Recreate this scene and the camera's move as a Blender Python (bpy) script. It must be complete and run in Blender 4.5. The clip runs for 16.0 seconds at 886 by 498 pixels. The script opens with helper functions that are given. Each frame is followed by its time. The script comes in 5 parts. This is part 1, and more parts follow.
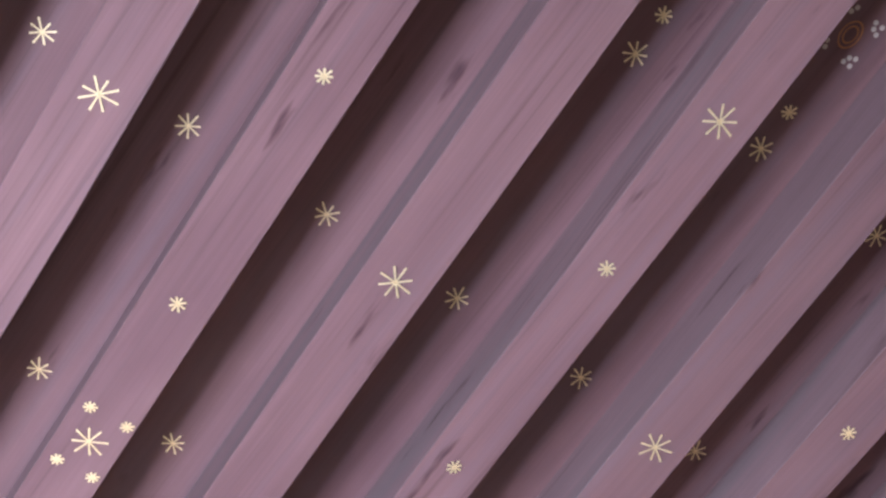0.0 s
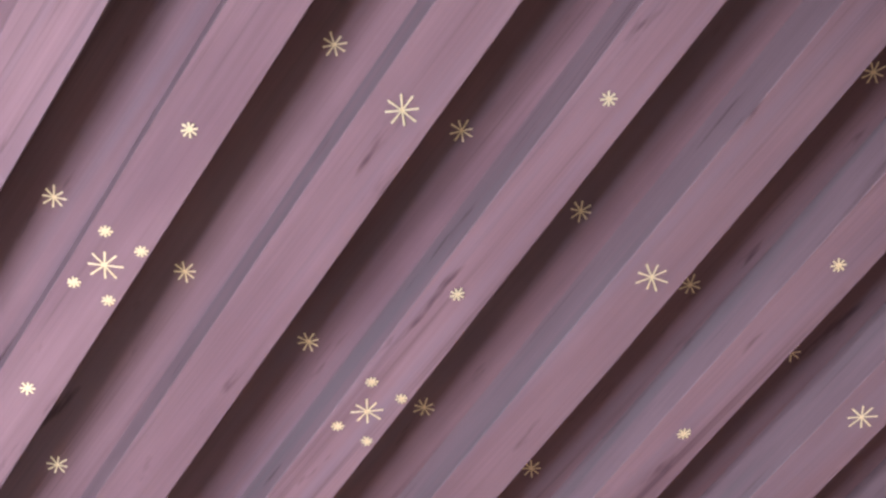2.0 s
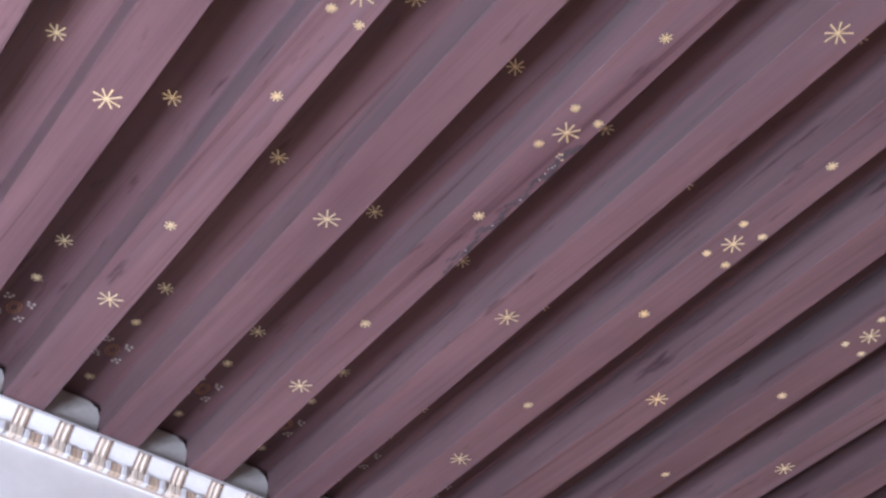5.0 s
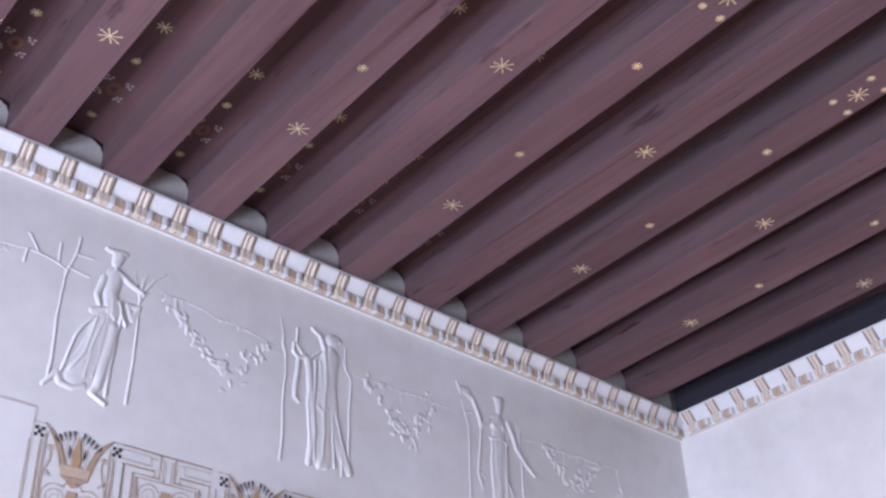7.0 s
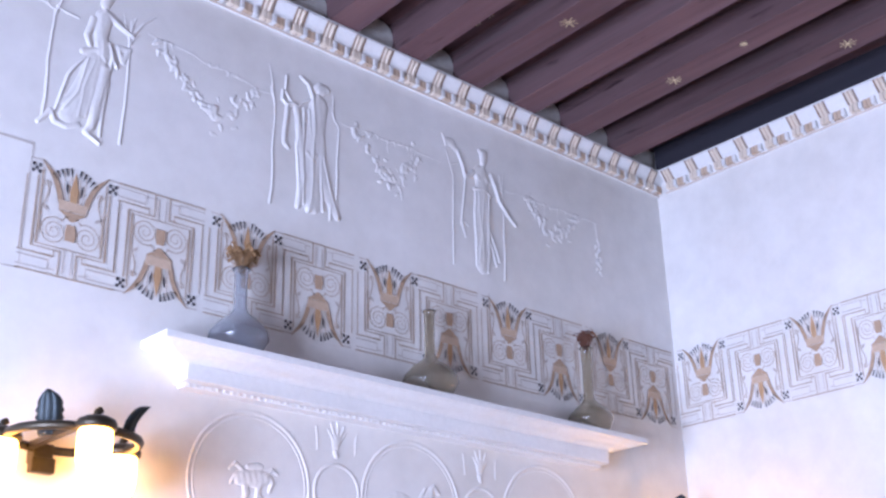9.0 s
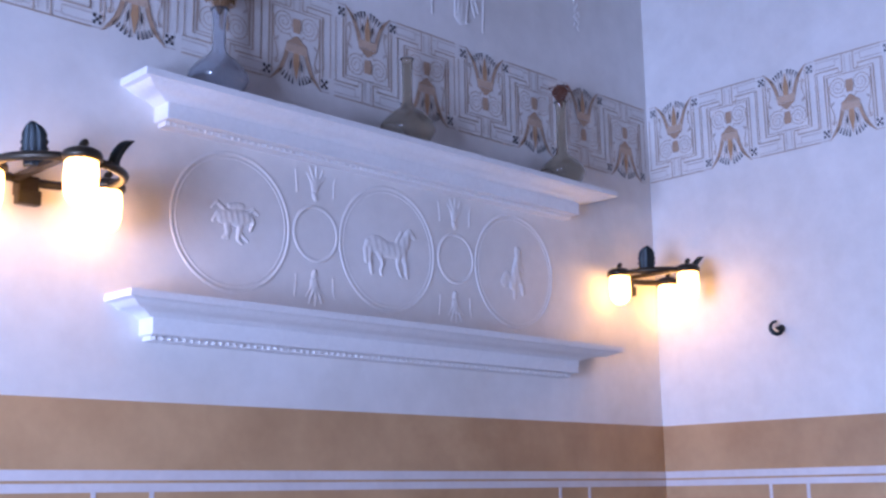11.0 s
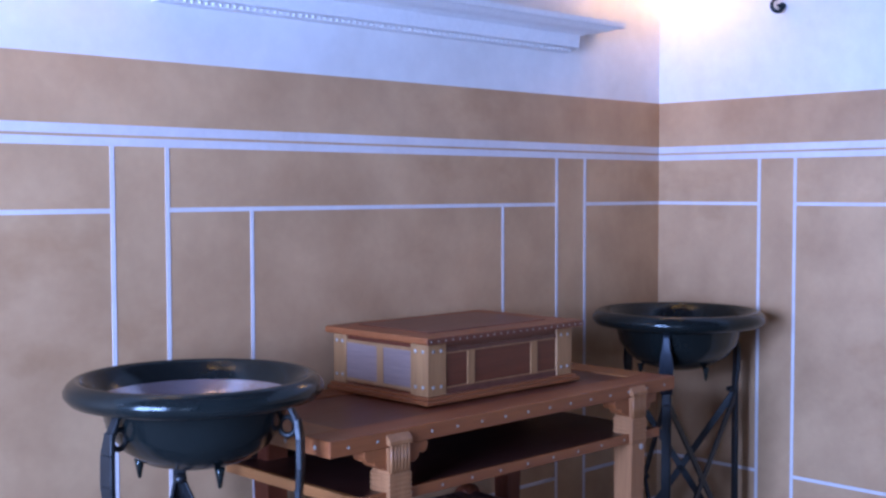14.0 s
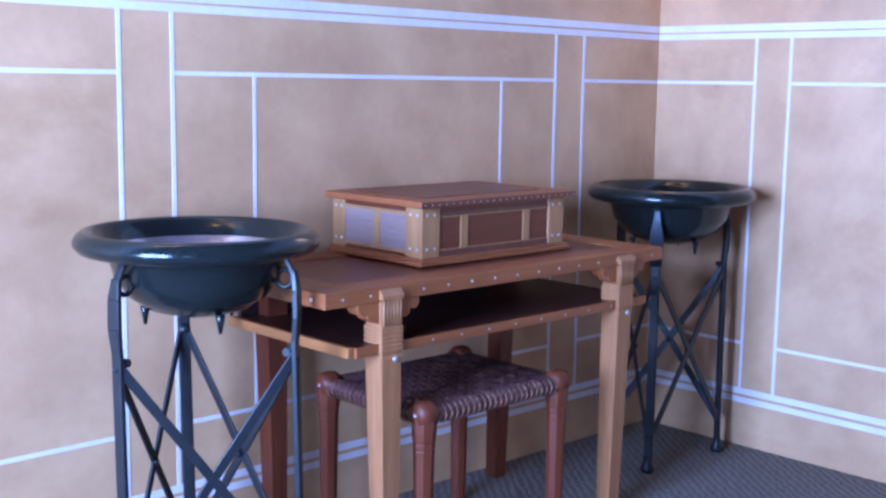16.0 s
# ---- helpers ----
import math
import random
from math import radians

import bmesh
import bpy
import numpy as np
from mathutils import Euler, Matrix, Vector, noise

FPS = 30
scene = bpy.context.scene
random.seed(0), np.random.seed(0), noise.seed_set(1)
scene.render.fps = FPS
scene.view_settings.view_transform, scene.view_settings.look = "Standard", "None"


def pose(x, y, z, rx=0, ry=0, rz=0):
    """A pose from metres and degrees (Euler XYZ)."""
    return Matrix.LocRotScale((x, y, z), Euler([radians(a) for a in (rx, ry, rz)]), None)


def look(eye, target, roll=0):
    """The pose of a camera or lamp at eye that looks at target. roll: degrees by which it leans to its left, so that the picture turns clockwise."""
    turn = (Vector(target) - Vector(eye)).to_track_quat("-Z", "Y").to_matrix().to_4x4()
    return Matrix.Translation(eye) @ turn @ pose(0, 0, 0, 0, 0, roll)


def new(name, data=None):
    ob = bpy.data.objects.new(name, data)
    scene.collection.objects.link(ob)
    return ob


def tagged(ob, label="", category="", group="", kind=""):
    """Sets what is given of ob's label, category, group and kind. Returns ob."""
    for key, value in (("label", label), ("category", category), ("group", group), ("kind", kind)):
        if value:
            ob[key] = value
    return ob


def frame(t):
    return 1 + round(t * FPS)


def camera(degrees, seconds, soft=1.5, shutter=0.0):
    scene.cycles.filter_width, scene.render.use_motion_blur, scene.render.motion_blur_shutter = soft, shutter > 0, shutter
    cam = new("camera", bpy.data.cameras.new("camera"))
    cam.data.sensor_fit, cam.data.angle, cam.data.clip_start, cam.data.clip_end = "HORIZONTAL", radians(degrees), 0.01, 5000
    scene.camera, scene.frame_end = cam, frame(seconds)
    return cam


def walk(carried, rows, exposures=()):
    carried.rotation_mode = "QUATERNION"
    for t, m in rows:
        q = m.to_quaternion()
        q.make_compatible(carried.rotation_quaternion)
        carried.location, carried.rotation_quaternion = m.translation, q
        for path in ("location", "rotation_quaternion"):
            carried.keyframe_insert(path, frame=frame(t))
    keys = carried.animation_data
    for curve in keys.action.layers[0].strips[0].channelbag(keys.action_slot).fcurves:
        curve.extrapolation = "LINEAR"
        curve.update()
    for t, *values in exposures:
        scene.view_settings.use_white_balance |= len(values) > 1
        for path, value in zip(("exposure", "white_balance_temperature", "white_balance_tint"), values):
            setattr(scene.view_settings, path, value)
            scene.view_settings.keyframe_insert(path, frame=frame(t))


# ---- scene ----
cam = camera(41.188, 16.0, soft=2.6)
PATH = [
    (0, look((-3.2796, -2.4292, 1.7878), (-2.9980, -2.1623, 2.7095), -11.04)),
    (0.5, look((-3.2781, -2.4136, 1.7697), (-2.9836, -2.1321, 2.6829), -10.75)),
    (1, look((-3.2767, -2.3981, 1.7516), (-2.9694, -2.1019, 2.6560), -10.46)),
    (1.5, look((-3.2771, -2.3847, 1.7369), (-2.9542, -2.0685, 2.6289), -9.81)),
    (2, look((-3.2585, -2.3678, 1.7081), (-2.9257, -2.0327, 2.5895), -9.07)),
    (2.5, look((-3.250, -2.372, 1.696), (-2.565, -1.617, 3.416), -6.9)),
    (3, look((-3.256, -2.334, 1.668), (-2.500, -1.558, 3.349), -6.6)),
    (3.5, look((-3.258, -2.319, 1.648), (-2.443, -1.493, 3.277), -6.6)),
    (4, look((-3.247, -2.309, 1.626), (-2.375, -1.416, 3.189), -6.2)),
    (6.5, look((-3.2539, -2.3253, 1.5244), (-2.7119, -1.7330, 2.1206), -2.13)),
    (7, look((-3.2560, -2.3298, 1.5029), (-2.6951, -1.7186, 2.0613), -2.31)),
    (7.5, look((-3.2576, -2.3228, 1.4788), (-2.6782, -1.6963, 2.0002), -2.31)),
    (8, look((-3.2655, -2.3274, 1.4546), (-2.6701, -1.6834, 1.9351), -2.09)),
    (8.5, look((-3.2694, -2.3443, 1.4313), (-2.6596, -1.6841, 1.8698), -1.86)),
    (9, look((-3.2842, -2.3531, 1.4229), (-2.6558, -1.6782, 1.8097), -1.42)),
    (11.3, look((-3.3199, -2.3387, 1.3363), (-2.6319, -1.6359, 1.5167), -0.96)),
    (11.5, look((-3.3219, -2.3519, 1.3279), (-2.6336, -1.6456, 1.4933), -1.06)),
    (12, look((-3.3330, -2.3296, 1.3052), (-2.6362, -1.6231, 1.4285), -1.02)),
    (12.5, look((-3.3398, -2.3362, 1.2856), (-2.6410, -1.6256, 1.3672), -0.81)),
    (13, look((-3.3490, -2.3485, 1.2712), (-2.6483, -1.6360, 1.3079), -0.76)),
    (13.5, look((-3.3595, -2.3687, 1.2711), (-2.6594, -1.6547, 1.2638), -0.39)),
    (14, look((-3.3776, -2.3919, 1.2621), (-2.6795, -1.6776, 1.2125), -0.11)),
    (14.5, look((-3.3907, -2.4129, 1.2395), (-2.6941, -1.6995, 1.1631), -0.12)),
    (15, look((-3.4044, -2.4359, 1.2255), (-2.7096, -1.7232, 1.1291), -0.08)),
    (15.5, look((-3.4148, -2.4699, 1.2092), (-2.7246, -1.7556, 1.0937), 0.07)),
    (16, look((-3.4203, -2.5078, 1.2050), (-2.7366, -1.7915, 1.0653), 0.86)),
]
EXPOSURES = [(0, 1.84, 7800, 13), (1.5, 1.99, 7800, 13), (4.2, 1.80, 7850, 14), (6.3, 1.32, 7800, 20), (7.5, 1.24, 7450, 20), (9.2, 1.38, 6700, 21), (11.3, 0.46, 5560, 27), (13.0, 0.48, 5270, 27), (14.5, 1.28, 4790, 22), (16, 1.70, 4670, 22)]
walk(cam, PATH, EXPOSURES)

# ---- world and large lights ----
world = bpy.data.worlds.new("sky")
scene.world = world
world.use_nodes = True
wn = world.node_tree
sky = wn.nodes.new("ShaderNodeTexSky")
sky.sky_type, sky.sun_disc = "NISHITA", False
sky.sun_elevation, sky.sun_rotation = radians(40), radians(200)
bg = wn.nodes["Background"]
bg.inputs["Strength"].default_value = 0.12
wn.links.new(sky.outputs["Color"], bg.inputs["Color"])


def area(name, m, w, h, power, color):
    d = bpy.data.lights.new(name, "AREA")
    d.shape, d.size, d.size_y, d.energy, d.color = "RECTANGLE", w, h, power, color
    ob = new(name, d)
    ob.matrix_world = m
    return ob


ROOM_W, ROOM_S = -4.6, -4.8      # west and south walls
ZB, BOARD = 3.352, 3.456         # beam undersides, ceiling boards
DAY = (0.51, 0.66, 1.0)
# both unseen: the first gives the westerly daylight, the second is added fill
WINDOWS = [(-1.35, 1.4), (-3.4, 1.1)]   # centre y and width of the west windows
WIN_Z0, WIN_Z1 = 0.58, 2.02
for wy, ww in WINDOWS:
    area("window_light", look((ROOM_W - 0.12, wy, (WIN_Z0 + WIN_Z1) / 2), (0, wy, (WIN_Z0 + WIN_Z1) / 2)), ww - 0.1, WIN_Z1 - WIN_Z0 - 0.1, (108 if wy > -2 else 4) * ww, DAY)

# ---- materials ----


def nodes_of(name):
    m = bpy.data.materials.new(name)
    m.use_nodes = True
    nt = m.node_tree
    return m, nt, nt.nodes["Principled BSDF"]


def noise_node(nt, scale, stretch=(1, 1, 1), detail=5.0, rough=0.6, coords="Object"):
    tc = nt.nodes.new("ShaderNodeTexCoord")
    mp = nt.nodes.new("ShaderNodeMapping")
    mp.inputs["Scale"].default_value = stretch
    nz = nt.nodes.new("ShaderNodeTexNoise")
    nz.inputs["Scale"].default_value, nz.inputs["Detail"].default_value, nz.inputs["Roughness"].default_value = scale, detail, rough
    nt.links.new(tc.outputs[coords], mp.inputs["Vector"])
    nt.links.new(mp.outputs["Vector"], nz.inputs["Vector"])
    return nz.outputs["Fac"]


def ramp(nt, fac, stops):
    r = nt.nodes.new("ShaderNodeValToRGB")
    while len(r.color_ramp.elements) < len(stops):
        r.color_ramp.elements.new(0.5)
    for e, (pos, col) in zip(r.color_ramp.elements, stops):
        e.position, e.color = pos, (*col, 1)
    nt.links.new(fac, r.inputs["Fac"])
    return r.outputs["Color"]


def mix(nt, fac, a, b, blend="MIX"):
    n = nt.nodes.new("ShaderNodeMix")
    n.data_type, n.blend_type = "RGBA", blend
    for value, sock in ((fac, n.inputs[0]), (a, n.inputs[6]), (b, n.inputs[7])):
        if isinstance(value, (int, float)):
            sock.default_value = value
        elif isinstance(value, tuple):
            sock.default_value = (*value, 1)
        else:
            nt.links.new(value, sock)
    return n.outputs[2]


def bump(nt, bsdf, fac, strength, distance=0.002):
    b = nt.nodes.new("ShaderNodeBump")
    b.inputs["Strength"].default_value, b.inputs["Distance"].default_value = strength, distance
    nt.links.new(fac, b.inputs["Height"])
    nt.links.new(b.outputs["Normal"], bsdf.inputs["Normal"])


def surface(name, dark, light, rough=0.6, metal=0.0, big=3.0, fine=60.0, stretch=(1, 1, 1), relief=0.15, spots=0.35, coords="Object", vary=0.0):
    """Two scales of colour variation and a fine relief."""
    m, nt, b = nodes_of(name)
    n1 = noise_node(nt, big, stretch, 6, 0.65, coords)
    n2 = noise_node(nt, fine, stretch, 4, 0.6, coords)
    c1 = ramp(nt, n1, [(0.33, dark), (0.67, light)])
    mid = tuple((x + y) / 2 for x, y in zip(dark, light))
    c2 = ramp(nt, n2, [(0.3, tuple(x * 0.75 for x in mid)), (0.7, tuple(min(1, x * 1.15) for x in mid))])
    col = mix(nt, spots, c1, c2)
    if vary:
        oi = nt.nodes.new("ShaderNodeObjectInfo")
        col = mix(nt, 1.0, col, ramp(nt, oi.outputs["Random"], [(0.0, (1 - vary,) * 3), (1.0, (1.0,) * 3)]), "MULTIPLY")
    nt.links.new(col, b.inputs["Base Color"])
    rr = nt.nodes.new("ShaderNodeMapRange")
    rr.inputs["To Min"].default_value, rr.inputs["To Max"].default_value = max(0.03, rough - 0.1), min(1, rough + 0.1)
    nt.links.new(n2, rr.inputs["Value"])
    nt.links.new(rr.outputs["Result"], b.inputs["Roughness"])
    b.inputs["Metallic"].default_value = metal
    if relief:
        bump(nt, b, n2, relief)
    return m


PLASTER = surface("white_plaster", (0.68, 0.648, 0.600), (0.86, 0.842, 0.825), 0.75, big=1.3, fine=14, relief=0.08, spots=0.2)
STUCCO = surface("stucco_relief", (0.73, 0.705, 0.67), (0.82, 0.80, 0.775), 0.6, big=4, fine=90, relief=0.1, spots=0.2)
WHITE = surface("white_paint", (0.78, 0.77, 0.76), (0.84, 0.83, 0.82), 0.4, big=5, fine=80, relief=0.04, spots=0.15)
OCHRE = surface("ochre_wall_paint", (0.400, 0.223, 0.102), (0.665, 0.425, 0.218), 0.56, big=1.7, fine=7, relief=0.05, spots=0.22)
nt = OCHRE.node_tree
bsdf = nt.nodes["Principled BSDF"]
was = bsdf.inputs["Base Color"].links[0].from_socket
smudge = ramp(nt, noise_node(nt, 1.6, (1, 1, 1.7), 5, 0.62), [(0.56, (1.0, 1.0, 1.0)), (0.74, (0.77, 0.69, 0.60))])
nt.links.new(mix(nt, 1.0, was, smudge, "MULTIPLY"), bsdf.inputs["Base Color"])
LINE = surface("pale_line_paint", (0.66, 0.61, 0.60), (0.76, 0.71, 0.70), 0.6, big=6, fine=60, relief=0.03, spots=0.2)


def old_wood(name, dark, light, grey, rough=0.5, vary=0.12, amount=0.55):
    """Stained timber along y: broad tones, long streaks, rubbed grey bands and dark flecks."""
    m, nt, b = nodes_of(name)
    tone = noise_node(nt, 1.4, (3, 0.6, 3), 4, 0.6)
    streak = noise_node(nt, 5.0, (8, 0.10, 8), 6, 0.65)
    fine = noise_node(nt, 26.0, (8, 0.14, 8), 4, 0.7)
    band = noise_node(nt, 3.0, (7, 0.16, 7), 3, 0.5)
    fleck = noise_node(nt, 9.0, (3.2, 0.6, 3.2), 3, 0.55)
    col = ramp(nt, tone, [(0.32, dark), (0.68, light)])
    col = mix(nt, 1.0, col, ramp(nt, streak, [(0.30, (0.55, 0.50, 0.52)), (0.43, (0.94, 0.94, 0.94)), (0.72, (1.10, 1.09, 1.11))]), "MULTIPLY")
    col = mix(nt, 1.0, col, ramp(nt, fine, [(0.30, (0.92, 0.91, 0.91)), (0.62, (1.03, 1.03, 1.03))]), "MULTIPLY")
    msk = nt.nodes.new("ShaderNodeMapRange")
    msk.inputs["From Min"].default_value, msk.inputs["From Max"].default_value, msk.inputs["To Max"].default_value = 0.50, 0.66, amount
    nt.links.new(band, msk.inputs["Value"])
    col = mix(nt, msk.outputs["Result"], col, grey)
    col = mix(nt, 1.0, col, ramp(nt, fleck, [(0.24, (0.45, 0.40, 0.42)), (0.35, (1.0, 1.0, 1.0))]), "MULTIPLY")
    oi = nt.nodes.new("ShaderNodeObjectInfo")
    col = mix(nt, 1.0, col, ramp(nt, oi.outputs["Random"], [(0.0, (1 - vary,) * 3), (1.0, (1.0,) * 3)]), "MULTIPLY")
    nt.links.new(col, b.inputs["Base Color"])
    rr = nt.nodes.new("ShaderNodeMapRange")
    rr.inputs["To Min"].default_value, rr.inputs["To Max"].default_value = rough - 0.08, rough + 0.12
    nt.links.new(streak, rr.inputs["Value"])
    nt.links.new(rr.outputs["Result"], b.inputs["Roughness"])
    b.inputs["Specular IOR Level"].default_value = 0.12
    bump(nt, b, streak, 0.12, 0.002)
    return m


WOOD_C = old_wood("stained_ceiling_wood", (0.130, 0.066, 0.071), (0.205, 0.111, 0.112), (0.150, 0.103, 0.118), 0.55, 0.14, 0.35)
# beam sides: a greyer stain, with shade also put into the darker colour
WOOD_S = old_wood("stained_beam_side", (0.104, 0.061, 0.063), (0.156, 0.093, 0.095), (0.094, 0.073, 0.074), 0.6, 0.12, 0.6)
BOARDM = old_wood("ceiling_board_wood", (0.118, 0.060, 0.064), (0.182, 0.096, 0.097), (0.136, 0.090, 0.100), 0.6, 0.0, 0.45)
# navy timber, its near-black tone holding the shade of the gap
NAVY = surface("shaded_navy_wood", (0.018, 0.017, 0.026), (0.034, 0.031, 0.042), 0.6, big=3, fine=25, stretch=(7, 0.6, 7))
GOLD = surface("gold_leaf", (0.76, 0.59, 0.34), (0.92, 0.76, 0.48), 0.34, metal=0.6, big=30, fine=200, relief=0.0)
DOTW = surface("cream_paint", (0.40, 0.34, 0.30), (0.50, 0.43, 0.38), 0.6, big=30, fine=200, relief=0.0)
RUST = surface("rust_paint", (0.30, 0.11, 0.04), (0.42, 0.18, 0.07), 0.6, big=30, fine=100, relief=0.0)
BLACKP = surface("black_paint", (0.025, 0.025, 0.035), (0.06, 0.055, 0.06), 0.6, big=30, fine=200, relief=0.0)
TAN = surface("tan_paint", (0.44, 0.29, 0.19), (0.56, 0.39, 0.27), 0.6, big=25, fine=120, relief=0.0)
ORANGE = surface("ochre_paint", (0.50, 0.29, 0.15), (0.58, 0.36, 0.20), 0.6, big=25, fine=120, relief=0.0)
GREYL = surface("grey_line_paint", (0.50, 0.43, 0.38), (0.60, 0.53, 0.48), 0.6, big=25, fine=120, relief=0.0)
BROWNP = surface("brown_paint", (0.25, 0.155, 0.10), (0.35, 0.22, 0.15), 0.6, big=25, fine=120, relief=0.0)
TANLINE = surface("pale_tan_line", (0.58, 0.42, 0.30), (0.68, 0.51, 0.38), 0.6, big=25, fine=120, relief=0.0)
FRETLINE = surface("brown_line_paint", (0.40, 0.285, 0.20), (0.50, 0.37, 0.27), 0.6, big=25, fine=120, relief=0.0)
CREAM = surface("cream_moulding_paint", (0.74, 0.61, 0.48), (0.82, 0.71, 0.59), 0.5, big=25, fine=120, relief=0.0)
# unseen west and south walls, set dark to hold down bounced light
WALLDRK = surface("low_bounce_wall", (0.11, 0.075, 0.048), (0.155, 0.108, 0.07), 0.7, big=2, fine=30)

# ---- geometry helpers ----


def mesh_ob(name, bm, mats, parent=None, label="", smooth=False, m=None):
    me = bpy.data.meshes.new(name)
    bm.normal_update()
    bm.to_mesh(me)
    bm.free()
    for x in (mats if isinstance(mats, (list, tuple)) else [mats]):
        me.materials.append(x)
    if smooth:
        me.polygons.foreach_set("use_smooth", [True] * len(me.polygons))
    ob = new(name, me)
    if m is not None:
        ob.matrix_world = m
    if parent is not None:
        ob.parent = parent
    if label:
        ob["label"] = label
    return ob


def part(name, bm, mats, parent, label="", smooth=False, m=None):
    return mesh_ob(name, bm, mats, parent, label, smooth, m)


def again(ob, parent=None, m=None):
    """One more object on the same mesh."""
    o = new(ob.name.split(".")[0], ob.data)
    if parent is not None:
        o.parent = parent
    if m is not None:
        o.matrix_basis = m
    if "label" in ob:
        o["label"] = ob["label"]
    return o


def empty(name, m=None):
    ob = new(name)
    ob.empty_display_size = 0.1
    if m is not None:
        ob.matrix_world = m
    return ob


def box(bm, x0, x1, y0, y1, z0, z1, bev=0.0, mi=0):
    r = bmesh.ops.create_cube(bm, size=1)
    for v in r["verts"]:
        v.co = Vector(((x0 + x1) / 2 + v.co.x * (x1 - x0), (y0 + y1) / 2 + v.co.y * (y1 - y0), (z0 + z1) / 2 + v.co.z * (z1 - z0)))
    faces = {f for v in r["verts"] for f in v.link_faces}
    for f in faces:
        f.material_index = mi
    if bev:
        edges = {e for v in r["verts"] for e in v.link_edges}
        g = bmesh.ops.bevel(bm, geom=list(edges), offset=bev, segments=2, profile=0.6, affect="EDGES")
        for f in g["faces"]:
            f.material_index = mi
    return bm


def boxed(*a, **k):
    return box(bmesh.new(), *a, **k)


def lathe(bm, profile, segs=48, mi=0, m=None):
    rings = []
    for r, z in profile:
        if r < 1e-5:
            rings.append([bm.verts.new((0, 0, z))])
        else:
            rings.append([bm.verts.new((r * math.cos(2 * math.pi * i / segs), r * math.sin(2 * math.pi * i / segs), z)) for i in range(segs)])
    for a, b in zip(rings[:-1], rings[1:]):
        for i in range(segs):
            j = (i + 1) % segs
            q = [a[i % len(a)], a[j % len(a)], b[j % len(b)], b[i % len(b)]]
            q = list(dict.fromkeys(q))
            if len(q) > 2:
                f = bm.faces.new(q)
                f.material_index, f.smooth = mi, True
    if m is not None:
        for ring in rings:
            for v in ring:
                v.co = m @ v.co
    return bm


def bar(bm, a, b, w, h=None, up=(0, 0, 1), bev=0.0, mi=0, w2=None, h2=None):
    """A straight bar from a to b, w wide and h high, tapering to w2 and h2."""
    a, b = Vector(a), Vector(b)
    h = h or w
    w2, h2 = w2 or w, h2 or h
    d = (b - a).normalized()
    s = d.cross(Vector(up))
    if s.length < 1e-3:
        s = d.cross(Vector((1, 0, 0)))
    s.normalize()
    t = s.cross(d)
    vs = [[bm.verts.new(p + s * (i * ww / 2) + t * (j * hh / 2)) for i, j in ((-1, -1), (1, -1), (1, 1), (-1, 1))] for p, ww, hh in ((a, w, h), (b, w2, h2))]
    fs = [bm.faces.new(vs[0]), bm.faces.new(vs[1][::-1])]
    for i in range(4):
        j = (i + 1) % 4
        fs.append(bm.faces.new((vs[0][j], vs[0][i], vs[1][i], vs[1][j])))
    for f in fs:
        f.material_index = mi
    bmesh.ops.recalc_face_normals(bm, faces=fs)
    if bev:
        es = {e for f in fs for e in f.edges}
        bmesh.ops.bevel(bm, geom=list(es), offset=bev, segments=1, affect="EDGES")
    return bm


def tube(bm, pts, r, segs=8, mi=0, closed=False, squash=1.0):
    pts = [Vector(p) for p in pts]
    rs = r if isinstance(r, (list, tuple)) else [r] * len(pts)
    rings = []
    n = len(pts)
    ref = Vector((0.13, 0.21, 0.97))
    for i, p in enumerate(pts):
        a = pts[(i - 1) % n] if closed or i else p
        b = pts[(i + 1) % n] if closed or i < n - 1 else p
        d = (b - a).normalized()
        s = d.cross(ref).normalized()
        t = s.cross(d)
        rings.append([bm.verts.new(p + rs[i] * (s * math.cos(2 * math.pi * k / segs) + t * math.sin(2 * math.pi * k / segs) * squash)) for k in range(segs)])
    pairs = list(zip(rings[:-1], rings[1:])) + ([(rings[-1], rings[0])] if closed else [])
    for a, b in pairs:
        for k in range(segs):
            j = (k + 1) % segs
            f = bm.faces.new((a[k], a[j], b[j], b[k]))
            f.smooth, f.material_index = True, mi
    if not closed:
        for ring, flip in ((rings[0], True), (rings[-1], False)):
            f = bm.faces.new(ring[::-1] if flip else ring)
            f.material_index = mi
    return bm


def prism(bm, pts, axis_a, axis_b, depth_axis, d0, d1, mi=0):
    """A polygon (a, b) pushed from d0 to d1 along depth_axis."""
    A, B, D = Vector(axis_a), Vector(axis_b), Vector(depth_axis)
    lo = [bm.verts.new(A * a + B * b + D * d0) for a, b in pts]
    hi = [bm.verts.new(A * a + B * b + D * d1) for a, b in pts]
    fs = [bm.faces.new(lo[::-1]), bm.faces.new(hi)]
    for i in range(len(pts)):
        j = (i + 1) % len(pts)
        fs.append(bm.faces.new((lo[i], lo[j], hi[j], hi[i])))
    for f in fs:
        f.material_index = mi
    bmesh.ops.recalc_face_normals(bm, faces=fs)
    return bm


def on_a(x, z, n=0.0):
    """Frame on the north wall: x along the wall, y up, z out of the wall."""
    return Matrix(((1, 0, 0, x), (0, 0, -1, -n), (0, 1, 0, z), (0, 0, 0, 1)))


def on_b(y, z, n=0.0):
    """The same on the east wall, x to the right as seen from the room."""
    return Matrix(((0, 0, -1, -n), (-1, 0, 0, y), (0, 1, 0, z), (0, 0, 0, 1)))


# flat painted shapes, in the wall frame, a hair proud of the plaster
PROUD = 0.0025


